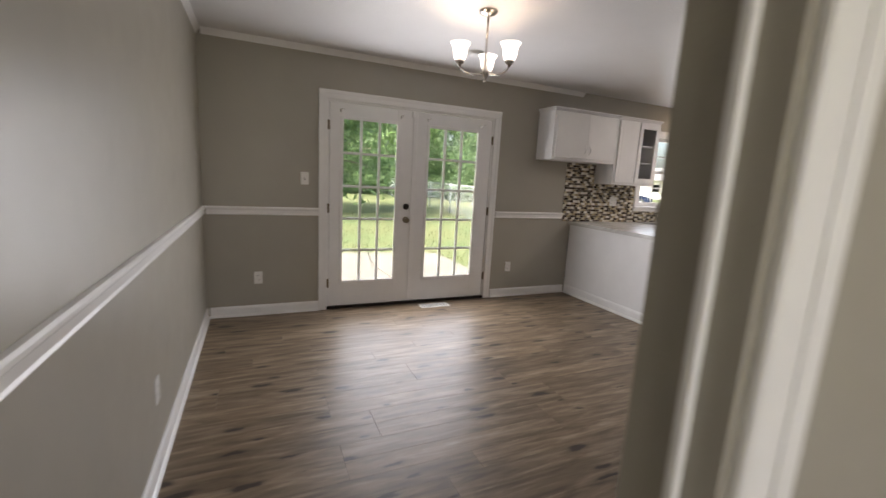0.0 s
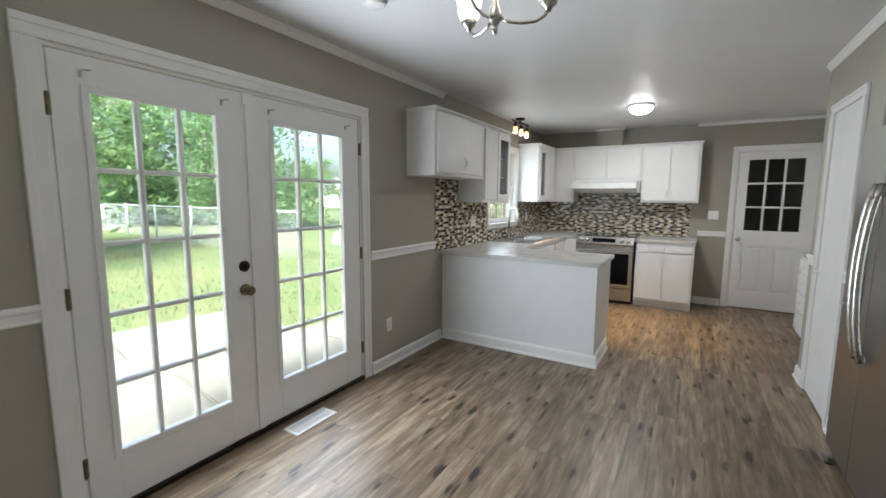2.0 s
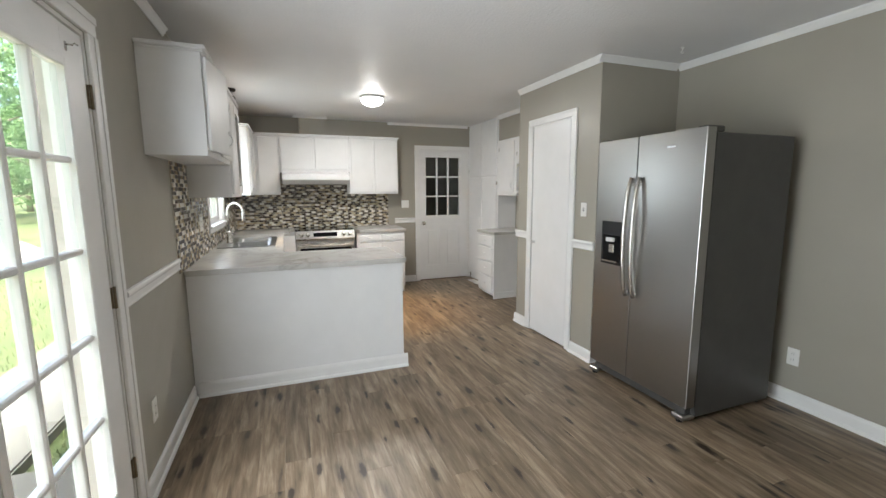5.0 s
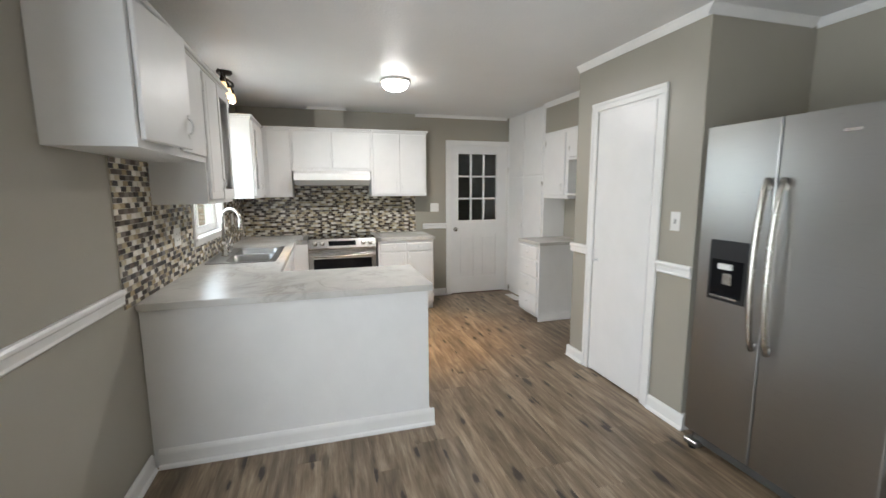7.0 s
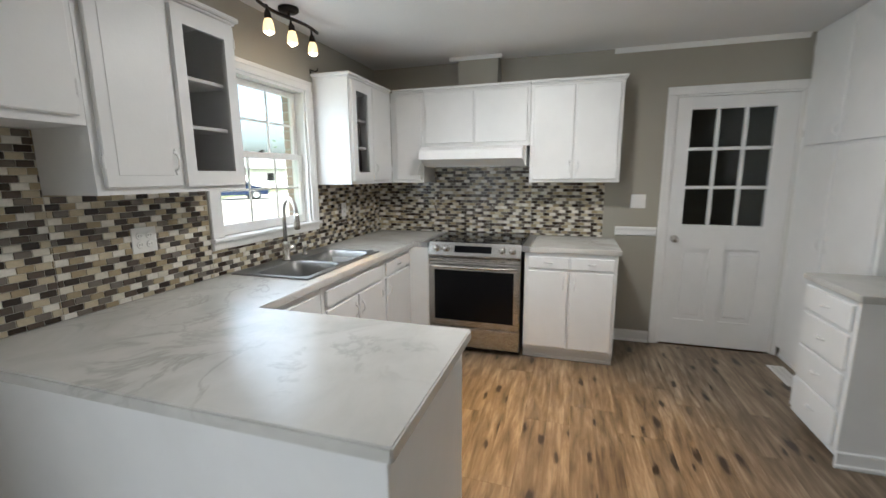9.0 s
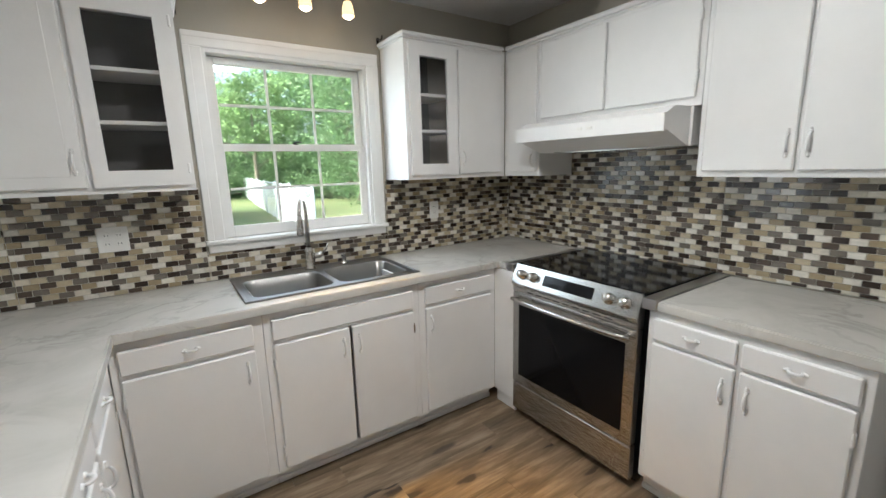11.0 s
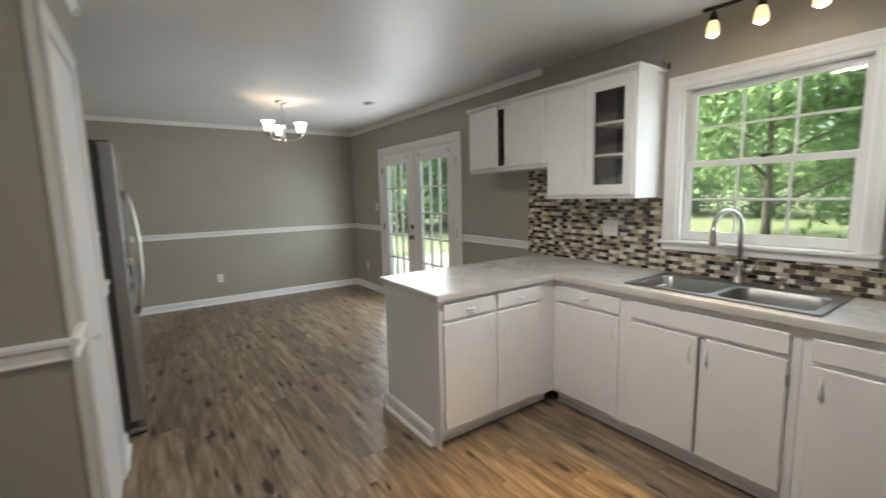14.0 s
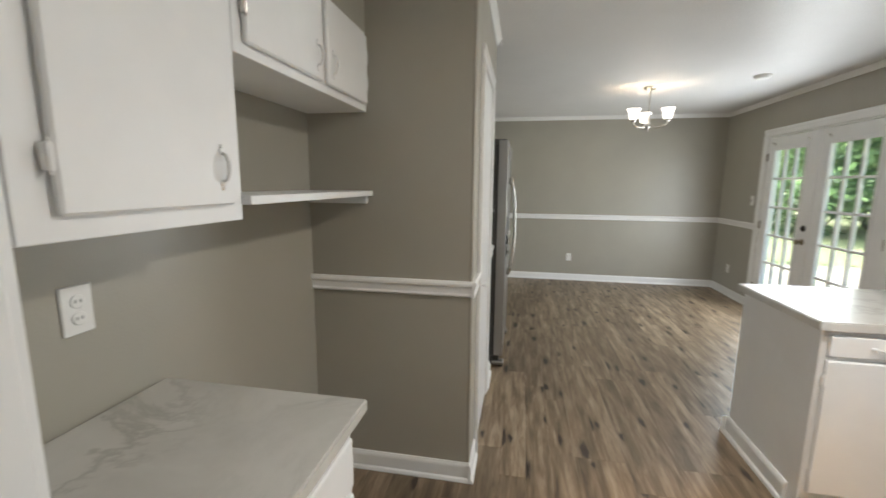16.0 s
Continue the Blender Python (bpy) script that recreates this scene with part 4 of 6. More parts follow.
# base cabinets
N_LO, E_LO, P_LO = Side(1, 3.578, -1), Side(0, 6.122, -1), Side(0, 4.252, 1)
G = "base cabinets"
ND = YN - 3.578 - 0.004
for u0, u1, d0, d1, lab in ((4.256, 4.785, 4.285, 4.745, "white base cabinet with a drawer over one door"), (5.565, 6.10, 5.60, 6.06, "white base cabinet with a drawer beside the range")):
    c = thing("base_cabinet", ((u0 + u1) / 2, 3.87, 0), lab, "cabinet", G)
    carcass(c, N_LO, u0, u1, ND, 0.09, 0.873)
    toe(c, N_LO, u0, u1, ND, 0.06)
    slab(c, N_LO, d0, d1, 0.742, 0.838, 0.001, name="drawer_front", handle_at=((d0 + d1) / 2, 0.79), horizontal=True)
    left = u0 > 5
    slab(c, N_LO, d0, d1, 0.112, 0.722, 0.001, handle_at=((d0 + 0.035) if left else (d1 - 0.035), 0.63), hinge_u=d1 if left else d0)
    if left:
        part("filler", B(6.10, 6.128, 3.412, 3.577, 0.09, 0.873), M_CAB, c)
        part("filler_base", B(6.12, 6.135, 3.412, 3.577, 0.001, 0.09), M_CAB, c)
c = thing("base_cabinet", (5.175, 3.87, 0), "white sink base cabinet with two doors", "cabinet", G)
for nm, q in (("stile", (4.787, 5.166, -0.02, 0, 0.112, 0.725)), ("stile", (5.184, 5.563, -0.02, 0, 0.112, 0.725)), ("bottom_rail", (4.787, 5.563, -0.02, 0, 0.09, 0.112)), ("top_rail", (4.787, 5.563, -0.02, 0, 0.725, 0.873)), ("side_panel", (4.787, 4.805, -ND, -0.02, 0.09, 0.873)), ("side_panel", (5.545, 5.563, -ND, -0.02, 0.09, 0.873)), ("bottom_panel", (4.805, 5.545, -ND, -0.02, 0.09, 0.108))):
    bm = bmesh.new()
    N_LO.box(bm, *q)
    part(nm, bm, M_CAB, c)
toe(c, N_LO, 4.787, 5.563, ND, 0.06)
slab(c, N_LO, 4.82, 5.525, 0.742, 0.838, 0.001, name="false_front")
slab(c, N_LO, 4.82, 5.168, 0.112, 0.722, 0.001, handle_at=(5.135, 0.63), hinge_u=4.82)
slab(c, N_LO, 5.182, 5.525, 0.112, 0.722, 0.001, handle_at=(5.215, 0.63), hinge_u=5.525)

c = thing("base_cabinet", (6.40, 2.27, 0), "white base cabinet with two drawers over two doors", "cabinet", G)
ED2 = XE - 6.122 - 0.004
carcass(c, E_LO, 1.945, 2.622, ED2, 0.09, 0.873)
toe(c, E_LO, 1.945, 2.622, ED2, 0.05)
for a, b, h in ((1.97, 2.275, 2.245), (2.292, 2.595, 2.325)):
    slab(c, E_LO, a, b, 0.752, 0.842, 0.001, name="drawer_front", handle_at=((a + b) / 2, 0.80), horizontal=True)
    slab(c, E_LO, a, b, 0.118, 0.735, 0.001, handle_at=(h, 0.64), hinge_u=a if h > (a + b) / 2 else b)

c = thing("peninsula_cabinet", (3.93, 3.1, 0), "white peninsula cabinet with panelled dining side", "cabinet", G)
part("body", B(3.625, 4.252, 2.648, YN - 0.004, 0.09, 0.873, 0.002), M_CAB, c)
part("toe_kick", B(3.64, 4.185, 2.665, 3.578, 0.001, 0.09), M_CAB, c)
part("back_panel", B(3.619, 3.625, 2.643, YN - 0.003, 0.001, 0.874, 0.001), M_CAB, c)
part("end_panel", B(3.625, 4.254, 2.642, 2.648, 0.001, 0.874, 0.001), M_CAB, c)
BASE_PROF = [(0, 0.001), (0, 0.106), (0.006, 0.106), (0.013, 0.094), (0.016, 0.082), (0.016, 0.024), (0.026, 0.018), (0.030, 0.007), (0.030, 0.001)]
part("back_baseboard", prism(bmesh.new(), [(3.619 - d, z) for d, z in BASE_PROF], 1, 2.612, YN - 0.028), M_TRIM, c, "white moulded baseboard")
part("end_baseboard", prism(bmesh.new(), [(2.642 - d, z) for d, z in BASE_PROF], 0, 3.619, 4.185), M_TRIM, c, "white moulded baseboard")
for a, b, h, hg in ((2.668, 3.035, 2.998, 2.668), (3.065, 3.435, 3.10, 3.435)):
    slab(c, P_LO, a, b, 0.76, 0.852, 0.001, name="drawer_front", handle_at=((a + b) / 2, 0.805), horizontal=True)
    slab(c, P_LO, a, b, 0.12, 0.742, 0.001, handle_at=(h, 0.645), hinge_u=hg)

# worktops
def worktop(name, xs, ys, keep, z0, z1, label):
    """One slab over the cells of a grid; keep(i, j) says which cells it covers."""
    bm = bmesh.new()
    top = {}

    def vert(i, j):
        if (i, j) not in top:
            top[i, j] = bm.verts.new((xs[i], ys[j], z1))
        return top[i, j]
    for i in range(len(xs) - 1):
        for j in range(len(ys) - 1):
            if keep(i, j):
                bm.faces.new([vert(i, j), vert(i + 1, j), vert(i + 1, j + 1), vert(i, j + 1)])
    ext = bmesh.ops.extrude_face_region(bm, geom=list(bm.faces))
    bmesh.ops.translate(bm, verts=[g for g in ext["geom"] if isinstance(g, bmesh.types.BMVert)], vec=(0, 0, z0 - z1))
    bmesh.ops.recalc_face_normals(bm, faces=bm.faces)
    rims = [e for e in bm.edges if len(e.link_faces) == 2 and e.link_faces[0].normal.angle(e.link_faces[1].normal) > 0.5]
    bmesh.ops.bevel(bm, geom=rims, offset=0.005, segments=2, affect='EDGES')
    return solid(name, bm, M_COUNTER, label, "worktop")


CZ0, CZ1 = 0.875, 0.915
worktop("worktop", [3.585, 4.285, 4.745, 5.595, 6.10, XE - 0.003], [2.615, 3.472, 3.54, 3.635, 4.075, YN - 0.003],
        lambda i, j: i == 0 or (i == 4 and j >= 1) or (j >= 2 and not (i == 2 and j == 3)), CZ0, CZ1, "white-grey veined laminate worktop over sink and peninsula")
worktop("worktop", [6.10, XE - 0.003], [1.925, 2.582], lambda i, j: True, CZ0, CZ1, "white-grey veined laminate worktop beside the range")
for a, b in ((3.413, 3.4715), (2.5825, 2.642)):
    tr = solid("range_trim", B(6.094, XE - 0.003, a, b, CZ0 - 0.0, CZ1 + 0.006, 0.003), M_STEEL_X, "stainless steel filler strip beside the range", "trim strip", "range strips")

# ---- sink and faucet ----
sk = thing("sink", (5.17, 3.85, CZ1), "double-bowl stainless steel drop-in sink", "sink")
sx0, sx1, sy0, sy1 = 4.735, 5.605, 3.615, 4.12
bowls = [(4.775, 5.155, 3.66, 4.00), (5.185, 5.565, 3.66, 4.00)]
bm = bmesh.new()
zt = CZ1 + 0.007
for b in ((sx0, sx1, sy0, 3.66), (sx0, sx1, 4.00, sy1), (sx0, 4.775, 3.66, 4.00), (5.155, 5.185, 3.66, 4.00), (5.565, sx1, 3.66, 4.00)):
    box(bm, *b, CZ1 + 0.001, zt)
rimp = part("rim", bm, M_STEEL_SINK, sk)
bm = bmesh.new()
for a, b, cc, d in ((sx0, sx1, sy0, sy0 + 0.012), (sx0, sx1, sy1 - 0.012, sy1), (sx0, sx0 + 0.012, sy0 + 0.012, sy1 - 0.012), (sx1 - 0.012, sx1, sy0 + 0.012, sy1 - 0.012)):
    box(bm, a, b, cc, d, zt, zt + 0.003, 0.0015)
part("rolled_edge", bm, M_STEEL_SINK, rimp)


def bowl(x0, x1, y0, y1):
    """A rounded open bowl hung from the rim."""
    bm = bmesh.new()
    rings = []
    for inset, rad, z in ((0.0, 0.05, zt), (0.006, 0.05, zt - 0.006), (0.010, 0.055, zt - 0.10), (0.022, 0.06, zt - 0.165), (0.05, 0.06, zt - 0.18)):
        ring = []
        a, b, cc, d = x0 + inset, x1 - inset, y0 + inset, y1 - inset
        for qx, qy, st in ((b - rad, d - rad, 0), (a + rad, d - rad, 90), (a + rad, cc + rad, 180), (b - rad, cc + rad, 270)):
            for s in range(0, 91, 15):
                t = radians(st + s)
                ring.append(bm.verts.new((qx + rad * math.cos(t), qy + rad * math.sin(t), z)))
        rings.append(ring)
    n = len(rings[0])
    for r0, r1 in zip(rings, rings[1:]):
        for k in range(n):
            bm.faces.new([r0[k], r1[k], r1[(k + 1) % n], r0[(k + 1) % n]])
    bm.faces.new(rings[-1])
    # corner fillets of the rim round the bowl mouth
    for cx, cy, st in ((x1, y1, 0), (x0, y1, 90), (x0, y0, 180), (x1, y0, 270)):
        ctr = bm.verts.new((cx, cy, zt))
        qx, qy = (x1 - 0.05 if cx == x1 else x0 + 0.05), (y1 - 0.05 if cy == y1 else y0 + 0.05)
        arc = [bm.verts.new((qx + 0.05 * math.cos(radians(st + s)), qy + 0.05 * math.sin(radians(st + s)), zt)) for s in range(0, 91, 15)]
        for p, q in zip(arc, arc[1:]):
            bm.faces.new([ctr, q, p])
    b = part("bowl", bm, M_STEEL_SINK, sk, smooth=True)
    dr = lathe(bmesh.new(), ((x0 + x1) / 2, (y0 + y1) / 2, zt - 0.178), [(0.045, 0.0), (0.04, 0.003), (0.03, -0.001), (0.0001, -0.002)], 20)
    part("drain", dr, M_CHROME, b, smooth=True)


for b in bowls:
    bowl(*b)

fa = thing("faucet", (5.145, 4.06, zt), "brushed nickel gooseneck pull-down faucet", "faucet")
bm = lathe(bmesh.new(), (5.145, 4.06, zt), [(0.0001, 0), (0.030, 0), (0.030, 0.006), (0.024, 0.012), (0.0235, 0.10), (0.021, 0.115), (0.015, 0.125)], 24)
part("base", bm, M_NICKEL, fa, smooth=True)
bm = bmesh.new()
pts = [(5.145, 4.06, zt + 0.11), (5.145, 4.06, zt + 0.30)]
sway = Vector((-0.45, -0.9, 0)).normalized()
for s in range(0, 181, 12):
    t = radians(s)
    off = 0.085 * (1 - math.cos(t))
    pts.append((5.145 + sway.x * off, 4.06 + sway.y * off, zt + 0.31 + 0.095 * math.sin(t)))
end = Vector(pts[-1])
tube(bm, pts, 0.0125, 14)
part("neck", bm, M_NICKEL, fa, smooth=True)
bm = lathe(bmesh.new(), end + Vector((0, 0, 0.012)), [(0.0001, 0.002), (0.0145, 0), (0.016, -0.03), (0.0185, -0.075), (0.019, -0.10), (0.014, -0.105), (0.0001, -0.105)], 18)
part("spray_head", bm, M_NICKEL, fa, smooth=True)
bm = bmesh.new()
tube(bm, [(5.165, 4.06, zt + 0.07), (5.20, 4.05, zt + 0.075), (5.215, 4.045, zt + 0.085)], [0.015, 0.017, 0.014], 14)
tube(bm, [(5.21, 4.046, zt + 0.08), (5.235, 4.03, zt + 0.11), (5.243, 4.022, zt + 0.14)], [0.006, 0.005, 0.0045], 10)
part("lever", bm, M_NICKEL, fa, smooth=True)
sp = thing("side_sprayer", (5.345, 4.065, zt), "short brushed nickel side sprayer by the faucet", "sprayer")
part("base", lathe(bmesh.new(), (5.345, 4.065, zt), [(0.0001, 0), (0.021, 0), (0.021, 0.005), (0.014, 0.012), (0.011, 0.035), (0.015, 0.05), (0.012, 0.065), (0.0001, 0.067)], 18), M_NICKEL, sp, smooth=True)
part("nozzle", tube(bmesh.new(), [(5.345, 4.065, zt + 0.055), (5.325, 4.03, zt + 0.062)], [0.009, 0.008], 10), M_NICKEL, sp, smooth=True)

# ---- range ----
rg = thing("range", (6.42, 3.03, 0), "stainless steel slide-in electric range with black glass top", "range")
RY0, RY1 = 2.650, 3.405
part("body", B(6.135, XE - 0.02, RY0, RY1, 0.03, 0.90), M_BLACK, rg)
ctop = part("cooktop", B(6.125, XE - 0.004, RY0 - 0.006, RY1 + 0.006, 0.917, 0.929, 0.003), M_BGLASS, rg, "black glass cooktop")
for bx, by, br in ((6.30, 2.84, 0.115), (6.30, 3.22, 0.085), (6.56, 2.84, 0.08), (6.56, 3.22, 0.105)):
    ring = lathe(bmesh.new(), (bx, by, 0.929), [(br - 0.0012, 0.0001), (br - 0.0012, 0.0003), (br + 0.0012, 0.0003), (br + 0.0012, 0.0001)], 40)
    part("burner_ring", ring, M_RING, ctop, "thin grey printed burner ring")
bm = bmesh.new()
prism(bm, [(6.14, 0.80), (6.085, 0.805), (6.075, 0.825), (6.118, 0.925), (6.14, 0.927)], 1, RY0, RY1)
pan = part("control_panel", bm, M_STEEL_Y, rg)
nrm = Vector((-0.1, 0, 0.043)).normalized()
mid = Vector((6.0965, 0, 0.875))


def on_panel(y, s, out):
    """A place on the sloping panel: s up the slope, out from it."""
    up = Vector((0.043, 0, 0.1)).normalized()
    p = mid + up * s + Vector((-up.z, 0, up.x)) * out
    return Vector((p.x, y, p.z))


bm = bmesh.new()
q = [on_panel(y, s, 0.0015) for y, s in ((2.88, -0.028), (3.185, -0.028), (3.185, 0.028), (2.88, 0.028))]
r = [on_panel(y, s, -0.004) for y, s in ((2.88, -0.028), (3.185, -0.028), (3.185, 0.028), (2.88, 0.028))]
vq, vr = [bm.verts.new(p) for p in q], [bm.verts.new(p) for p in r]
bm.faces.new(vq), bm.faces.new(vr[::-1])
for i in range(4):
    bm.faces.new([vq[i], vr[i], vr[(i + 1) % 4], vq[(i + 1) % 4]])
bmesh.ops.recalc_face_normals(bm, faces=bm.faces)
part("display", bm, M_BGLASS, pan, "black glass display")
axis = Vector((-0.1, 0, 0.043)).normalized()
for y in (2.715, 2.795, 3.255, 3.335):
    bm = lathe(bmesh.new(), on_panel(y, 0.0, 0.0), [(0.0001, -0.002), (0.027, -0.002), (0.027, 0.006), (0.022, 0.008), (0.021, 0.032), (0.018, 0.036), (0.0001, 0.036)], 22, axis)
    part("knob", bm, M_NICKEL, pan, "ridged metal knob", True)
part("grille", B(6.088, 6.135, RY0, RY1, 0.772, 0.80, 0.002), M_STEEL_Y, rg)
for k in range(9):
    part("grille_slot", B(6.0865, 6.089, 2.77 + k * 0.06, 2.81 + k * 0.06, 0.784, 0.789), M_BLACK, rg)
dr = part("oven_door", B(6.088, 6.134, RY0, RY1, 0.222, 0.768, 0.004), M_STEEL_Y, rg)
part("window", B(6.0855, 6.0882, RY0 + 0.05, RY1 - 0.05, 0.275, 0.70, 0.001), M_BGLASS, dr, "black glass oven window")
bm = bmesh.new()
pts = []
for k in range(13):
    f = k / 12
    pts.append((6.062 - 0.022 * math.sin(math.pi * f), RY0 + 0.02 + f * (RY1 - RY0 - 0.04), 0.735))
tube(bm, pts, 0.0115, 12)
for f in (0.03, 0.97):
    y = RY0 + 0.02 + f * (RY1 - RY0 - 0.04)
    tube(bm, [(6.06, y, 0.735), (6.09, y, 0.735)], 0.010, 10)
part("handle", bm, M_NICKEL, dr, "bowed steel bar handle", True)
part("drawer", B(6.092, 6.134, RY0, RY1, 0.045, 0.212, 0.004), M_STEEL_Y, rg)
part("plinth", B(6.17, 6.60, RY0 + 0.01, RY1 - 0.01, 0.001, 0.044), M_BLACK, rg)

# ---- alcove: tall cabinet, desk, small wall cabinets, shelf ----
A_UP = Side(1, 0.665, 1)
AD = 0.665 - YS - 0.003
c = thing("tall_cabinet", (6.31, 0.5, 0), "white floor-to-ceiling cabinet with four doors", "cabinet")
carcass(c, A_UP, 5.74, XE - 0.004, AD, 0.09, ZC - 0.003)
toe(c, A_UP, 5.74, XE - 0.03, AD, 0.03)
for a, b, h, hg in ((5.765, 6.238, 6.205, 5.765), (6.256, 6.70, 6.29, 6.70)):
    slab(c, A_UP, a, b, 0.12, 1.635, 0.001, handle_at=(h, 0.99), hinge_u=hg)
    slab(c, A_UP, a, b, 1.655, 2.425, 0.001, handle_at=(h, 1.745), hinge_u=hg)
D_LO = Side(1, 0.962, 1)
c = thing("desk_cabinet", (5.56, 0.66, 0), "white drawer cabinet with four drawers and plain end", "cabinet")
carcass(c, D_LO, 5.272, 5.736, 0.962 - YS - 0.004, 0.05, 0.862)
part("toe_kick", B(5.285, 5.736, YS + 0.03, 0.90, 0.001, 0.05), M_CAB, c)
part("end_baseboard", B(5.258, 5.272, YS + 0.03, 0.968, 0.001, 0.085, 0.004), M_CAB, c)
part("end_shoe", B(5.246, 5.258, YS + 0.03, 0.975, 0.001, 0.022, 0.004), M_CAB, c)
for z0, z1 in ((0.70, 0.835), (0.50, 0.68), (0.30, 0.48), (0.09, 0.28)):
    slab(c, D_LO, 5.30, 5.715, z0, z1, 0.001, name="drawer_front", handle_at=(5.505, (z0 + z1) / 2), horizontal=True)
worktop("worktop", [5.225, 5.737], [YS + 0.003, 0.993], lambda i, j: True, 0.865, 0.90, "veined laminate top on the drawer cabinet")
G = "alcove wall cabinets"
c = thing("wall_cabinet", (5.55, YS, 1.37), "white single-door wall cabinet over the desk top", "cabinet", G)
carcass(c, A_UP, 5.235, 5.737, AD, 1.37, 2.125)
slab(c, A_UP, 5.285, 5.683, 1.412, 2.085, 0.001, handle_at=(5.325, 1.50), hinge_u=5.69)
c = thing("wall_cabinet", (4.78, YS, 1.785), "short white two-door wall cabinet above the shelf", "cabinet", G)
carcass(c, A_UP, PX1 + 0.004, 5.232, AD, 1.785, 2.125)
slab(c, A_UP, 4.36, 4.745, 1.815, 2.10, 0.001, handle_at=(4.705, 1.89), hinge_u=4.36)
slab(c, A_UP, 4.785, 5.20, 1.815, 2.10, 0.001, handle_at=(4.825, 1.89), hinge_u=5.20)
c = thing("shelf", (4.78, 0.5, 1.39), "white painted open shelf between cabinet and wall", "shelf")
part("board", B(PX1 + 0.003, 5.232, YS + 0.003, 0.69, 1.408, 1.432, 0.002), M_CAB, c)
part("cleat", B(PX1 + 0.003, PX1 + 0.024, YS + 0.003, 0.665, 1.372, 1.4075, 0.002), M_CAB, c)

# ---- refrigerator ----
fr = thing("refrigerator", (2.565, 0.85, 0), "side-by-side stainless steel refrigerator with water dispenser", "refrigerator")
FX0, FX1, FS, FY = 2.130, 2.998, 2.622, 1.264
part("body", B(FX0 + 0.004, FX1 - 0.004, 0.50, 1.185, 0.03, 1.765, 0.006), M_FRIDGE_SIDE, fr, "dark grey cabinet sides")
M_STEEL_FR = steel("refrigerator_steel", 0, (0.385, 0.38, 0.37), 0.29)


def fridge_door(x0, x1, name):
    bm = bmesh.new()
    prism(bm, [(x0, 1.195), (x1, 1.195), (x1, FY - 0.005), (x1 - 0.0015, FY - 0.0015), (x1 - 0.005, FY), (x0 + 0.005, FY), (x0 + 0.0015, FY - 0.0015), (x0, FY - 0.005)], 2, 0.105, 1.79)
    return part(name, bm, M_STEEL_FR, fr)


d1 = fridge_door(FX0, FS - 0.003, "fresh_food_door")
d2 = fridge_door(FS + 0.003, FX1, "freezer_door")
part("door_seal", B(FX0 + 0.01, FX1 - 0.01, 1.185, 1.195, 0.11, 1.78), M_BLACK, fr)
for d, x in ((d1, FS - 0.042), (d2, FS + 0.030)):
    bm = bmesh.new()
    pts = [(x, FY + 0.012 + 0.045 * math.sin(math.pi * k / 14) ** 0.6, 0.70 + 0.82 * k / 14) for k in range(15)]
    tube(bm, pts, [0.016] * 15, 12)
    for v in bm.verts:
        v.co.x = x + (v.co.x - x) * 0.85
    for z in (0.72, 1.48):
        box(bm, x - 0.012, x + 0.012, FY - 0.002, FY + 0.03, z - 0.016, z + 0.016, 0.004)
    part("handle", bm, M_NICKEL, d, "bowed brushed steel handle", True)
bm = bmesh.new()
dx0, dx1, dz0, dz1 = 2.715, 2.925, 0.895, 1.212
part("dispenser_frame", B(dx0, dx1, FY - 0.002, FY + 0.004, dz0, dz1, 0.003), M_BLACK, d2, "black dispenser panel")
part("dispenser_cavity", B(dx0 + 0.018, dx1 - 0.018, FY + 0.0035, FY + 0.0055, dz0 + 0.025, dz1 - 0.10, 0.001), M_BGLASS, d2)
part("dispenser_paddle", B(2.785, 2.835, FY + 0.005, FY + 0.018, 0.985, 1.045, 0.005), M_NICKEL, d2)
part("dispenser_nozzle", B(2.785, 2.86, FY + 0.005, FY + 0.026, 1.065, 1.095, 0.004), M_PLASTIC, d2)
part("dispenser_tray", B(dx0 + 0.03, dx1 - 0.03, FY + 0.004, FY + 0.022, dz0 + 0.02, dz0 + 0.03, 0.002), M_NICKEL, d2)
part("kick_grille", B(FX0 + 0.03, FX1 - 0.03, 1.18, 1.235, 0.04, 0.10, 0.004), M_FRIDGE_SIDE, fr)
for x in (FX0 + 0.05, FX1 - 0.05):
    bm = bmesh.new()
    box(bm, x - 0.045, x + 0.045, 1.17, 1.275, 0.018, 0.05, 0.008)
    part("foot_cover", bm, M_STEEL_FR, fr)
    part("foot", lathe(bmesh.new(), (x, 1.25, 0.001), [(0.0001, 0), (0.02, 0), (0.02, 0.012), (0.008, 0.014), (0.008, 0.02)], 12), M_BLACK, fr)
part("roller", tube(bmesh.new(), [(FX0 + 0.03, 0.56, 0.018), (FX1 - 0.03, 0.56, 0.018)], 0.017, 12), M_BLACK, fr)
for x in (FX0 + 0.04, FX1 - 0.04):
    part("hinge_cover", B(x - 0.035, x + 0.035, 1.12, 1.25, 1.766, 1.80, 0.006), M_FRIDGE_SIDE, fr)
bm = B(2.33, 2.39, FY + 0.0005, FY + 0.002, 1.695, 1.705)
part("badge", bm, M_CHROME, d1, "small plain badge")

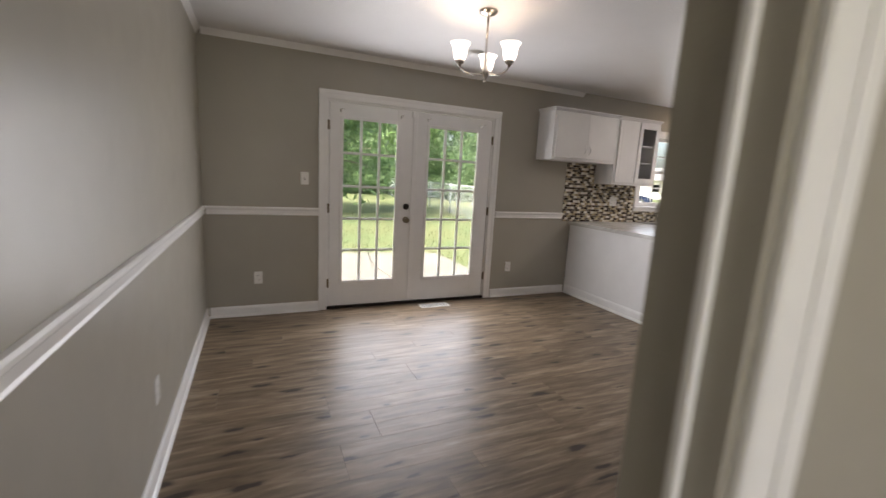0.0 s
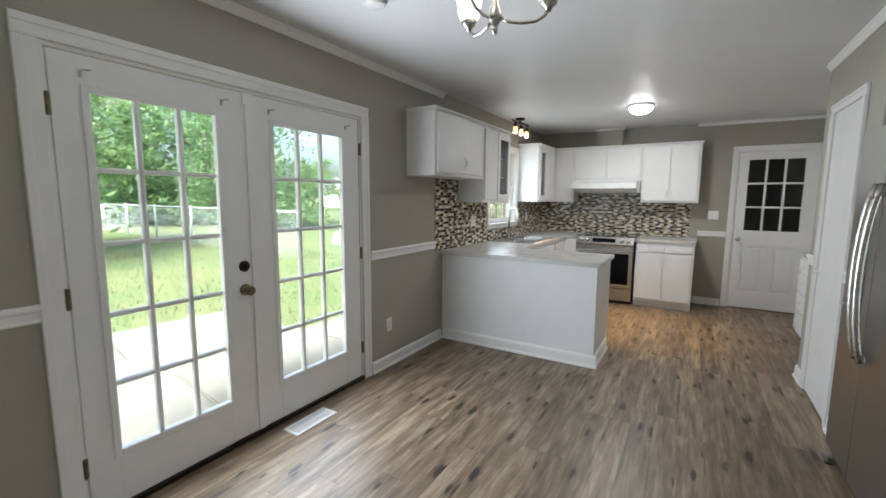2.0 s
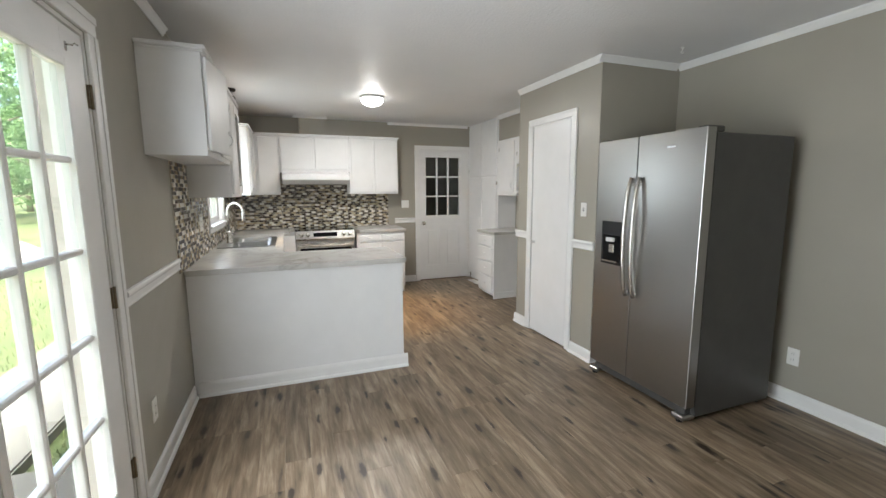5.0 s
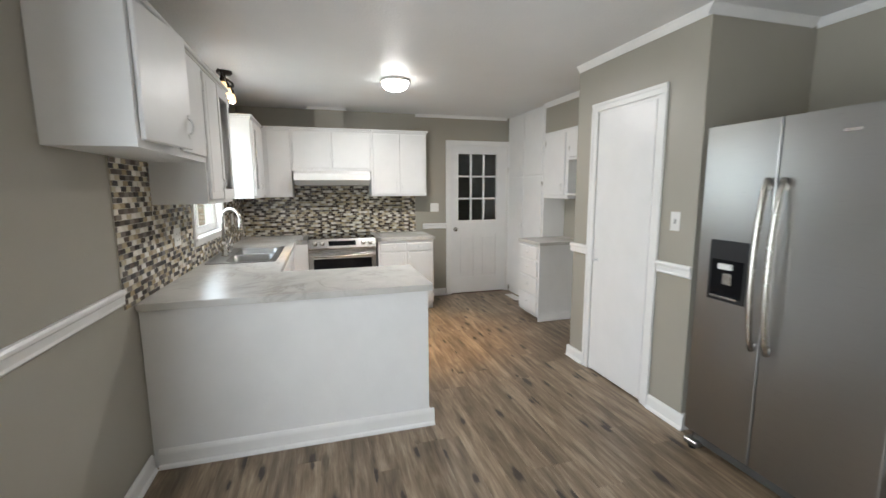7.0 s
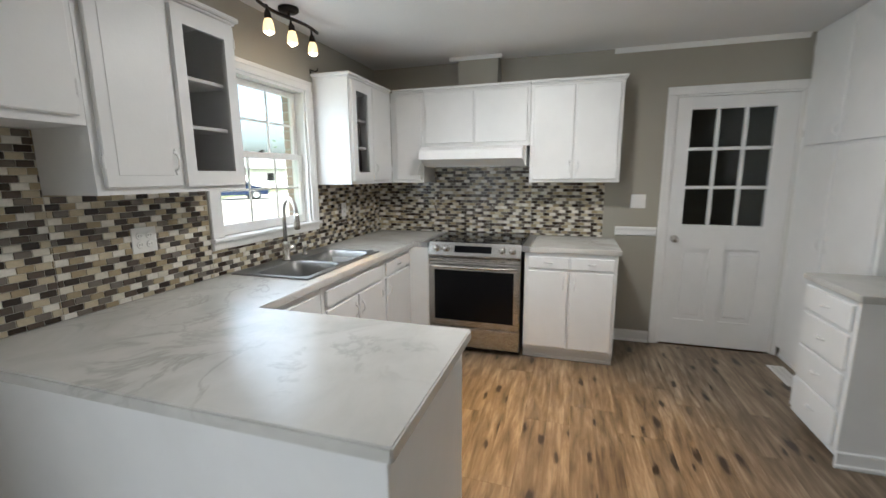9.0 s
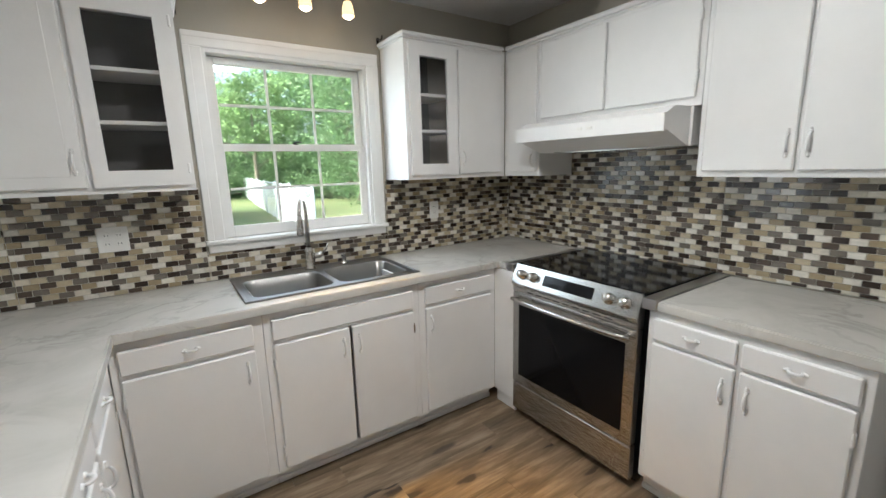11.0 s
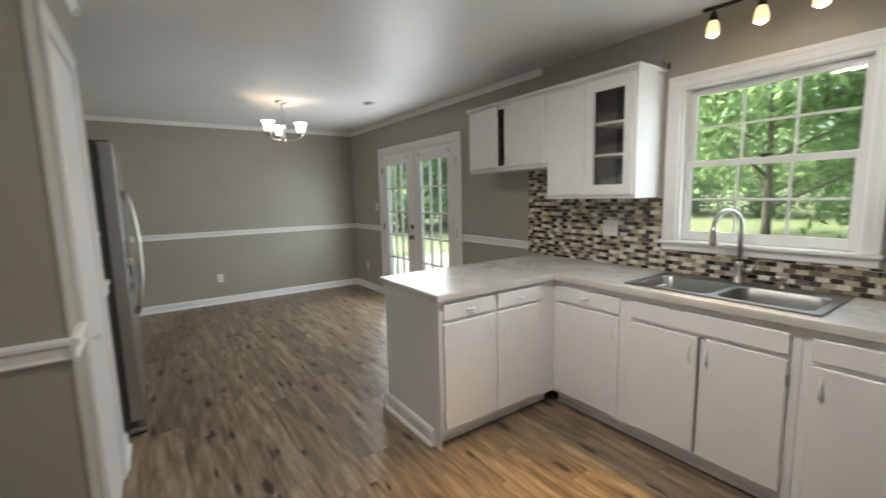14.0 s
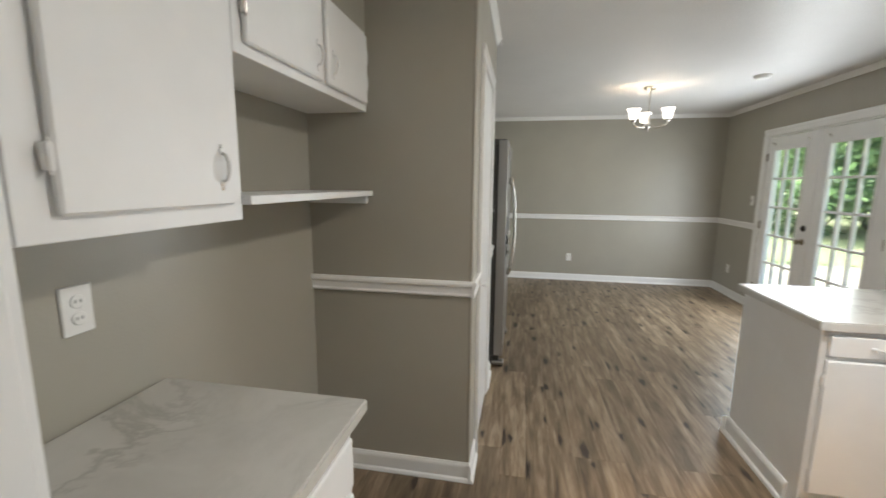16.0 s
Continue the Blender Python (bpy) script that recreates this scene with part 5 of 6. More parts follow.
# ---- chandelier ----
ch = thing("chandelier", (*CHAND, ZC), "three-arm brushed nickel chandelier with lit frosted shades", "chandelier")
cx, cy = CHAND
part("canopy", lathe(bmesh.new(), (cx, cy, ZC), [(0.062, -0.001), (0.06, -0.012), (0.045, -0.022), (0.02, -0.028), (0.010, -0.032), (0.0001, -0.033)], 28), M_NICKEL, ch, smooth=True)
part("stem", tube(bmesh.new(), [(cx, cy, ZC - 0.03), (cx, cy, 2.02)], 0.008, 12), M_NICKEL, ch, smooth=True)
part("hub", lathe(bmesh.new(), (cx, cy, 2.02), [(0.0001, 0), (0.008, 0.004), (0.012, 0.016), (0.007, 0.024), (0.02, 0.04), (0.026, 0.06), (0.02, 0.085), (0.011, 0.11), (0.014, 0.13), (0.008, 0.15)], 20), M_NICKEL, ch, smooth=True)
for a in CHAND_ANGLES:
    ca, sa = math.cos(radians(a)), math.sin(radians(a))
    R = CHAND_R
    bm = bmesh.new()
    prof = [(0.015, 2.075), (0.05, 2.06), (0.09, 2.055), (0.14, 2.06), (0.172, 2.078), (R, 2.10)]
    tube(bm, [(cx + ca * r, cy + sa * r, z) for r, z in prof], 0.0065, 10)
    arm = part("arm", bm, M_NICKEL, ch, smooth=True)
    ax, ay = cx + ca * R, cy + sa * R
    part("cup", lathe(bmesh.new(), (ax, ay, 2.09), [(0.0001, 0), (0.008, 0.0), (0.012, 0.012), (0.028, 0.024), (0.03, 0.04), (0.024, 0.042)], 18), M_NICKEL, arm, smooth=True)
    part("shade", lathe(bmesh.new(), (ax, ay, 2.128), [(0.02, 0), (0.034, 0.006), (0.043, 0.03), (0.046, 0.06), (0.052, 0.085), (0.064, 0.102), (0.067, 0.106), (0.062, 0.104), (0.049, 0.085), (0.042, 0.06), (0.039, 0.03), (0.03, 0.01)], 24), M_SHADE, arm, "lit frosted glass bell shade", True)
    part("bulb", lathe(bmesh.new(), (ax, ay, 2.135), [(0.0001, 0), (0.012, 0.0), (0.013, 0.02), (0.024, 0.045), (0.022, 0.062), (0.0001, 0.075)], 14), M_BULB, arm, smooth=True)

# ---- dome light ----
dl = thing("ceiling_light", (*DOME, ZC), "lit round frosted dome light on the ceiling", "ceiling light")
part("pan", lathe(bmesh.new(), (*DOME, ZC), [(0.13, -0.001), (0.135, -0.012), (0.13, -0.022), (0.0001, -0.022)], 32), M_PLASTIC, dl, smooth=True)
part("diffuser", lathe(bmesh.new(), (*DOME, ZC - 0.022), [(0.118, 0.0), (0.12, -0.01), (0.112, -0.035), (0.088, -0.058), (0.05, -0.073), (0.0001, -0.079)], 32), M_DOMEGLASS, dl, "glowing frosted glass dome", True)
part("finial", lathe(bmesh.new(), (*DOME, ZC - 0.10), [(0.0001, -0.012), (0.006, -0.01), (0.008, -0.002), (0.004, 0.004)], 10), M_NICKEL, dl, smooth=True)

# ---- track light over the window ----
tl = thing("track_light", (5.21, 3.96, ZC), "dark bronze track light with three lit amber spots", "track light")
part("canopy", lathe(bmesh.new(), (5.21, 3.97, ZC), [(0.06, -0.001), (0.06, -0.018), (0.05, -0.026), (0.0001, -0.028)], 24), M_BRONZE, tl, smooth=True)
part("stem", tube(bmesh.new(), [(5.21, 3.97, ZC - 0.02), (5.21, 3.97, 2.40)], 0.009, 10), M_BRONZE, tl, smooth=True)
bm = bmesh.new()
tube(bm, [(4.93 + 0.56 * k / 12, 3.96 + 0.02 * math.sin(k / 12 * 2 * math.pi), 2.40) for k in range(13)], 0.010, 10)
part("bar", bm, M_BRONZE, tl, smooth=True)
for bx, by, bz in TRACK_BULBS:
    part("socket", tube(bmesh.new(), [(bx, by, 2.40), (bx, by, 2.375), (bx, by - 0.002, 2.355), (bx, by - 0.004, 2.325)], [0.006, 0.007, 0.018, 0.02], 14), M_BRONZE, tl, smooth=True)
    part("shade", lathe(bmesh.new(), (bx, by - 0.004, 2.327), [(0.018, 0), (0.026, -0.02), (0.031, -0.05), (0.032, -0.072), (0.029, -0.072), (0.027, -0.05), (0.02, -0.02)], 20), M_AMBER, tl, "lit amber frosted glass spot shade", True)
    part("bulb", lathe(bmesh.new(), (bx, by - 0.004, 2.285), [(0.0001, 0.01), (0.014, 0.0), (0.024, -0.02), (0.022, -0.034), (0.012, -0.042), (0.0001, -0.044)], 14), M_BULB, tl, smooth=True)

# ---- small fixtures ----
sd = thing("smoke_detector", (1.776, 3.472, ZC), "round white smoke detector on the ceiling", "smoke detector")
part("base", lathe(bmesh.new(), (1.776, 3.472, ZC), [(0.07, -0.001), (0.07, -0.01), (0.0001, -0.011)], 28), M_PLASTIC, sd, smooth=True)
part("cover", lathe(bmesh.new(), (1.776, 3.472, ZC - 0.011), [(0.062, 0.0), (0.06, -0.014), (0.05, -0.022), (0.02, -0.024), (0.0001, -0.024)], 28), M_PLASTIC, sd, smooth=True)


def outlet(side, u, z, label, w=0.072, h=0.116, gangs=("outlet",), category="outlet"):
    """A wall plate with sockets or switches."""
    p = side.at(u, 0, z - h / 2)
    t = thing("wall_outlet" if gangs[0] == "outlet" else "light_switch", p, label, category)
    w = w + 0.046 * (len(gangs) - 1)
    bm = bmesh.new()
    side.box(bm, u - w / 2, u + w / 2, 0.0005, 0.006, z - h / 2, z + h / 2, 0.003)
    part("plate", bm, M_PLASTIC, t)
    for i, kind in enumerate(gangs):
        cu = u + (i - (len(gangs) - 1) / 2) * 0.046
        if kind == "outlet":
            for dz in (-0.02, 0.02):
                bm = bmesh.new()
                lathe(bm, side.at(cu, 0.006, z + dz), [(0.0165, -0.001), (0.0165, 0.002), (0.015, 0.003), (0.0001, 0.003)], 16, side.out())
                s = part("socket", bm, M_PLASTIC, t)
                for du in (-0.006, 0.006):
                    bm = bmesh.new()
                    side.box(bm, cu + du - 0.0012, cu + du + 0.0012, 0.0088, 0.0095, z + dz - 0.003, z + dz + 0.005)
                    part("slot", bm, M_SLOT, s)
        elif kind == "toggle":
            bm = bmesh.new()
            side.box(bm, cu - 0.005, cu + 0.005, 0.006, 0.018, z - 0.004, z + 0.014, 0.002)
            part("toggle", bm, M_PLASTIC, t)
            bm = bmesh.new()
            side.box(bm, cu - 0.0065, cu + 0.0065, 0.0058, 0.0066, z - 0.013, z + 0.015)
            part("slot", bm, M_INSIDE, t)
        else:
            bm = bmesh.new()
            side.box(bm, cu - 0.0165, cu + 0.0165, 0.006, 0.009, z - 0.033, z + 0.033, 0.001)
            part("rocker", bm, M_PLASTIC, t)
    return t


TILED_N, TILED_E = Side(1, YN - 0.0095, -1), Side(0, XE - 0.0095, -1)
outlet(N_WALL, 0.427, 1.293, "white toggle light switch by the french doors", gangs=("toggle",), category="switch")
outlet(N_WALL, 0.013, 0.36, "white wall outlet above the baseboard")
outlet(N_WALL, 2.742, 0.364, "white wall outlet beside the french doors")
outlet(W_WALL, 2.12, 0.363, "white wall outlet on the dining wall")
outlet(S_WALL, 2.08, 0.33, "white wall outlet behind the refrigerator")
outlet(P_WALL, 3.265, 1.278, "white toggle light switch beside the pantry door", gangs=("toggle",), category="switch")
outlet(E_WALL, 1.758, 1.237, "white double rocker light switch by the back door", gangs=("rocker", "rocker"), category="switch")
outlet(TILED_N, 4.285, 1.181, "white outlet and switch plate on the mosaic tile", gangs=("outlet", "outlet"))
outlet(TILED_N, 6.047, 1.181, "white outlet on the mosaic tile by the window")
outlet(S_WALL, 5.446, 1.171, "white wall outlet above the desk top")
outlet(H_WALL, 0.735, 1.405, "white toggle light switch in the hall", gangs=("toggle",), category="switch")


def register(x0, x1, y0, y1, label):
    t = thing("floor_register", ((x0 + x1) / 2, (y0 + y1) / 2, 0), label, "floor vent", "floor registers")
    bm = bmesh.new()
    for b in ((x0, x1, y0, y0 + 0.018), (x0, x1, y1 - 0.018, y1), (x0, x0 + 0.018, y0 + 0.018, y1 - 0.018), (x1 - 0.018, x1, y0 + 0.018, y1 - 0.018)):
        box(bm, *b, 0.0005, 0.006, 0.001)
    part("frame", bm, M_TRIM, t)
    part("pit", B(x0 + 0.018, x1 - 0.018, y0 + 0.018, y1 - 0.018, 0.0003, 0.0012), M_SLOT, t)
    n = int((x1 - x0 - 0.036) / 0.012)
    for k in range(n):
        x = x0 + 0.018 + (k + 0.5) * (x1 - x0 - 0.036) / n
        part("slat", B(x - 0.0028, x + 0.0028, y0 + 0.018, y1 - 0.018, 0.0015, 0.005), M_TRIM, t)
    part("divider", B(x0 + 0.018, x1 - 0.018, (y0 + y1) / 2 - 0.004, (y0 + y1) / 2 + 0.004, 0.0052, 0.0062), M_TRIM, t)


register(1.585, 1.915, 3.958, 4.09, "white metal floor register by the french doors")
register(6.16, 6.50, 0.69, 0.80, "white metal floor register by the tall cabinet")

for x in (4.655, 5.69):
    br = thing("curtain_bracket", (x, YN, 2.205), "small dark curtain rod bracket above the window", "bracket", "curtain brackets")
    bm = bmesh.new()
    box(bm, x - 0.008, x + 0.008, YN - 0.004, YN - 0.0005, 2.20, 2.235, 0.001)
    tube(bm, [(x, YN - 0.003, 2.225), (x, YN - 0.05, 2.215), (x, YN - 0.06, 2.222), (x, YN - 0.062, 2.235)], 0.004, 8)
    part("arm", bm, M_BRONZE, br, smooth=True)

hk = thing("ceiling_hook", (2.787, 0.738, ZC), "small white plant hook in the ceiling", "hook")
bm = lathe(bmesh.new(), (2.787, 0.738, ZC), [(0.012, -0.001), (0.011, -0.006), (0.004, -0.01), (0.003, -0.02), (0.0001, -0.021)], 12)
pts = [(2.787 + 0.012 * math.sin(radians(a)), 0.738, ZC - 0.032 + 0.012 * math.cos(radians(a))) for a in range(0, 300, 30)]
tube(bm, pts, 0.0025, 6)
part("hook", bm, M_PLASTIC, hk, smooth=True)

# ---- outside ----
GZ = -0.15
VO = YN + TH
brick_wall = wall("wall_brick_outer", [(2.55, 4.70, VO, VO + 0.10, GZ, ZC), (5.645, XE + TH, VO, VO + 0.10, GZ, ZC), (4.70, 5.645, VO, VO + 0.10, GZ, 1.06), (4.70, 5.645, VO, VO + 0.10, 2.14, ZC)],
                  "pale brick outer face around the kitchen window")
brick_wall.data.materials[0] = M_MORTAR
brick_me = bpy.data.meshes.new("brick")
bm = box(bmesh.new(), -0.006, 0.006, 0, 0.094, 0, 0.057, 0.003)
bm.to_mesh(brick_me)
bm.free()
brick_me.materials.append(M_BRICKOUT)
for x in (4.703, 5.642):
    for k in range(16):
        ob = new("brick", brick_me)
        ob.parent = brick_wall
        ob.location = Vector((x, VO + 0.004, 1.063 + 0.0675 * k)) - ORIGIN[brick_wall]
solid("ground", B(-400, 400, -400, 600, GZ - 0.5, GZ), M_GRASS, "mown green lawn around the house", "lawn", kind="structure")


def flat_slab(name, poly, z0, z1, material, label, category):
    bm = prism(bmesh.new(), poly, 2, z0, z1)
    edges = [e for e in bm.edges if e.verts[0].co.z > z1 - 1e-5 and e.verts[1].co.z > z1 - 1e-5]
    bmesh.ops.bevel(bm, geom=edges, offset=0.012, segments=2, affect='EDGES')
    return solid(name, bm, material, label, category, kind="structure")


Y0 = YN + TH + 0.045
flat_slab("patio", [(-3.0, Y0), (1.55, Y0), (1.72, 5.6), (1.68, 6.4), (1.86, 7.45), (-3.0, 7.7)], -0.2, -0.06, M_CONCRETE, "cracked pale concrete patio slab outside the doors", "patio")
flat_slab("patio", [(1.562, Y0), (3.15, Y0), (3.15, 7.25), (1.872, 7.44), (1.692, 6.4), (1.732, 5.6)], -0.2, -0.064, M_CONCRETE, "pale concrete patio slab along the crack", "patio")
flat_slab("pavement", [(3.16, 4.98), (9.5, 5.05), (9.5, 5.85), (3.16, 5.8)], -0.2, -0.075, M_CONCRETE, "narrow pale concrete garden walk", "path")
flat_slab("road", [(8.8, 8.6), (13.5, 8.9), (24, 15.5), (60, 33), (58, 40), (27, 27), (12.2, 14.6), (10.2, 12.5)], -0.3, GZ + 0.012, M_DRIVE, "pale gravel drive behind the garden", "drive")


def tri_cloud(name, centres, sizes, material, label, parent=None, upright=False, seed=1, category=""):
    """Many small leaf blades as one joined mesh."""
    r = np.random.RandomState(seed)
    n = len(centres)
    a = r.normal(size=(n, 3))
    if upright:
        a[:, 2] = 0
    a /= np.linalg.norm(a, axis=1)[:, None]
    b = r.normal(size=(n, 3))
    if upright:
        b = np.tile([0, 0, 1.0], (n, 1)) + r.normal(size=(n, 3)) * 0.35
    b -= a * (a * b).sum(1)[:, None]
    b /= np.linalg.norm(b, axis=1)[:, None]
    s = sizes[:, None]
    c = centres
    if upright:
        v = np.stack([c - a * s * 0.10, c + a * s * 0.10, c + b * s], 1).reshape(-1, 3)
        faces = np.arange(3 * n).reshape(-1, 3)
    else:
        nrm = np.cross(a, b)
        v = np.stack([c - a * s, c - b * s * 0.42 + nrm * s * 0.12, c + a * s, c + b * s * 0.42 + nrm * s * 0.12], 1).reshape(-1, 3)
        faces = np.arange(4 * n).reshape(-1, 4)
    org = np.array(ORIGIN[parent]) if parent is not None else np.zeros(3)
    me = bpy.data.meshes.new(name)
    me.from_pydata((v - org).tolist(), [], faces.tolist())
    me.materials.append(material)
    ob = new(name, me)
    if parent is not None:
        ob.parent = parent
        ORIGIN[ob] = ORIGIN[parent]
    return tagged(ob, label, category)


def tree(at, height, spread, seed, leaf, label, leaves=5200, trunk_r=0.16, low=0.28, limbs=9):
    """Tapered trunk, forking limbs and a ragged crown of many leaf blades."""
    r = random.Random(seed)
    rn = np.random.RandomState(seed)
    t = thing("tree", at, label, "tree", "garden trees")
    x, y, z = at
    bm = bmesh.new()
    lean = (r.uniform(-0.5, 0.5), r.uniform(-0.5, 0.5))
    spine = [(x + lean[0] * f * f, y + lean[1] * f * f, z - 0.1 + height * 0.82 * f) for f in (0, 0.15, 0.35, 0.55, 0.78, 1.0)]
    tube(bm, spine, [trunk_r * 1.35, trunk_r, trunk_r * 0.85, trunk_r * 0.62, trunk_r * 0.35, trunk_r * 0.1], 9)
    tips = []
    for k in range(limbs):
        f = low + (0.95 - low) * (k + r.random() * 0.6) / limbs
        base_p = Vector(spine[0]).lerp(Vector(spine[-1]), f)
        ang = k * 2.4 + r.uniform(-0.5, 0.5)
        ln = spread * (1.15 - 0.65 * f) * r.uniform(0.7, 1.15)
        p1 = base_p + Vector((math.cos(ang) * ln * 0.5, math.sin(ang) * ln * 0.5, ln * 0.28))
        p2 = base_p + Vector((math.cos(ang + 0.2) * ln, math.sin(ang + 0.2) * ln, ln * r.uniform(0.2, 0.55)))
        rr = trunk_r * (0.55 - 0.35 * f)
        tube(bm, [base_p, p1, p2], [rr, rr * 0.6, rr * 0.15], 6)
        tips += [(p2, ln * 0.34), (p1.lerp(p2, 0.5), ln * 0.36), (p1, ln * 0.30)]
        for s in (-1, 1):
            q = p1 + Vector((math.cos(ang + s * 0.9) * ln * 0.45, math.sin(ang + s * 0.9) * ln * 0.45, ln * r.uniform(-0.1, 0.35)))
            tube(bm, [p1, p1.lerp(q, 0.5) + Vector((0, 0, 0.08)), q], [rr * 0.5, rr * 0.3, rr * 0.1], 5)
            tips.append((q, ln * 0.30))
    tips.append((Vector(spine[-1]), spread * 0.35))
    part("trunk", bm, M_BARK, t, smooth=True)
    cs = []
    per = leaves // len(tips)
    for p, rad in tips:
        sub = [np.array(p) + rn.normal(size=3) * rad * 0.55 for _ in range(5)]
        for q in sub:
            g = rn.normal(size=(per // 5, 3)) * rad * np.array([0.42, 0.42, 0.22])
            g[:, 2] -= np.abs(g[:, 0] * g[:, 1]) * 0.2
            cs.append(q + g)
    cs = np.concatenate(cs)
    tri_cloud("crown", cs, rn.uniform(0.09, 0.20, len(cs)) * (height / 9.0) ** 0.5, leaf, "", t, False, seed)["kind"] = "stuff"
    return t


ta = tree((1.2, 17.0, GZ), 9.5, 3.6, 3, M_LEAF, "broad leafy tree with light green leaves on the lawn", 12500, 0.11, 0.12, 14)
tb = tree((9.0, 27.0, GZ), 8.0, 3.0, 5, M_LEAF, "slender leafy tree with pale crooked trunk by the fence", 5200, 0.12, 0.25)
tc = tree((14.5, 27.0, GZ), 12.0, 4.4, 8, M_LEAF_DARK, "tall dark green tree behind the fence", 5400, 0.2, 0.1, 12)
td = tree((-3.0, 31.0, GZ), 11.0, 4.0, 11, M_LEAF, "tall green tree at the end of the lawn", 5000, 0.2, 0.12, 12)
rt = random.Random(21)
for k, (px, py) in enumerate([(12.8, 21.5), (16.0, 33), (12.5, 36), (7.5, 35), (3.0, 33), (-8, 33), (0, 37), (5.5, 40), (10, 42), (-13, 36), (16, 41), (22, 36),
                              (-5, 41), (25, 44), (-18, 40), (-10, 28), (31, 52), (39, 56), (70, 70), (80, 58), (36, 22), (33, 19.5), (34, 40), (46, 24), (27, 14), (52, 22), (-12, 12.5), (-15, 16.5), (-18, 12), (-22, 20), (-19, 25), (-26, 14)]):
    src = (tc, td, tb, td)[k % 4] if k > 2 else tc
    s = rt.uniform(0.68, 1.05)
    copy_thing(src, Matrix.Translation((px, py, GZ)) @ Matrix.Rotation(rt.uniform(0, 6.28), 4, 'Z') @ Matrix.Diagonal((s, s, s * rt.uniform(0.9, 1.15), 1)))


def shrub(at, size, seed):
    rn = np.random.RandomState(seed)
    t = thing("shrub", at, "dense dark green shrub under the trees", "shrub", "garden shrubs")
    bm = bmesh.new()
    for k in range(6):
        a = k * 1.05
        tube(bm, [(at[0], at[1], at[2] - 0.05), (at[0] + 0.4 * size * math.cos(a), at[1] + 0.4 * size * math.sin(a), at[2] + 0.6 * size)], [0.03, 0.01], 5)
    part("stems", bm, M_BARK, t)
    cs = []
    for k in range(26):
        d = rn.normal(size=3) * np.array([0.55, 0.55, 0.35]) * size
        c0 = np.array(at) + d + np.array([0, 0, 0.6 * size])
        c0[2] = max(c0[2], at[2] + 0.08)
        cs.append(c0 + rn.normal(size=(70, 3)) * 0.2 * size)
    cs = np.concatenate(cs)
    cs[:, 2] = np.maximum(cs[:, 2], at[2] + 0.03)
    tri_cloud("foliage", cs, rn.uniform(0.06, 0.13, len(cs)), M_LEAF_DARK, "", t, False, seed)["kind"] = "stuff"
    return t


sa = shrub((4.0, 30.0, GZ), 1.4, 31)
for px, py, s in ((7, 30.5, 1.2), (1, 30.5, 1.3), (-3, 29, 1.0), (10.5, 30, 1.3), (12.3, 25, 1.1), (13, 19, 1.0), (11.6, 29, 1.2), (15, 22, 1.5), (-7, 30, 1.3), (5.5, 32, 1.6), (8.8, 33, 1.7), (2.2, 33, 1.7), (13.5, 31, 1.6), (-10.5, 11.5, 1.5), (-12.5, 14.5, 1.5), (-13.5, 10.5, 1.6), (-11.5, 17.5, 1.5)):
    copy_thing(sa, Matrix.Translation((px, py, GZ)) @ Matrix.Rotation(px, 4, 'Z') @ Matrix.Diagonal((s, s, s, 1)))

# grass blades near the house
rn = np.random.RandomState(6)
gp = np.stack([rn.uniform(-4, 10, 26000), Y0 + rn.power(0.65, 26000) * 11.5, np.full(26000, GZ)], 1)
keep = ~(((gp[:, 0] > -3.05) & (gp[:, 0] < 3.2) & (gp[:, 1] < 7.75)) | ((gp[:, 0] > 3.1) & (gp[:, 0] < 9.6) & (gp[:, 1] > 4.95) & (gp[:, 1] < 5.9)) | ((gp[:, 0] > 8.6) & (gp[:, 1] > 8.4)))
gp = gp[keep]
grass = tri_cloud("grass", gp, rn.uniform(0.03, 0.085, len(gp)), M_BLADE, "short mown grass blades on the lawn", None, True, 6, "grass")
grass["kind"] = "stuff"

# chain-link fence along the garden
fe = thing("chain_link_fence", (8.0, 20.0, GZ), "galvanised chain-link garden fence", "fence")


def fence_at(f, z):
    return Vector((7.1 + 1.8 * f, 10.5 + 20.5 * f, GZ + z))


for k in range(8):
    f = k / 7
    part("post", tube(bmesh.new(), [fence_at(f, -0.1), fence_at(f, 1.27)], 0.032, 10), M_GALV, fe, smooth=True)
    part("post_cap", lathe(bmesh.new(), fence_at(f, 1.265), [(0.036, 0), (0.034, 0.02), (0.0001, 0.04)], 10), M_GALV, fe, smooth=True)
part("top_rail", tube(bmesh.new(), [fence_at(0, 1.22), fence_at(1, 1.22)], 0.021, 8), M_GALV, fe, smooth=True)
bm = bmesh.new()
length = math.hypot(1.8, 20.5)
n = int(length / 0.11)
for k in range(-11, n):
    for up in (0, 1):
        a, b = k / n, (k + 11) / n
        za, zb = (0.02, 1.21) if up else (1.21, 0.02)
        if a < 0:
            za, a = za + (zb - za) * (-a) / (b - a), 0
        if b > 1:
            zb, b = za + (zb - za) * (1 - a) / (b - a), 1
        tube(bm, [fence_at(a, za), fence_at(b, zb)], 0.0022, 3, False)
part("wire_mesh", bm, M_GALV, fe)["kind"] = "stuff"

# parked vehicle and house far along the drive
car = thing("car", (27, 25.5, GZ), "dark blue parked estate car on the drive", "car")
CM = Matrix.Translation((27, 25.5, GZ)) @ Matrix.Rotation(radians(-35), 4, 'Z')


def car_part(name, bm, material, parent, smooth=False):
    bmesh.ops.transform(bm, matrix=CM, verts=bm.verts)
    return part(name, bm, material, parent, smooth=smooth)


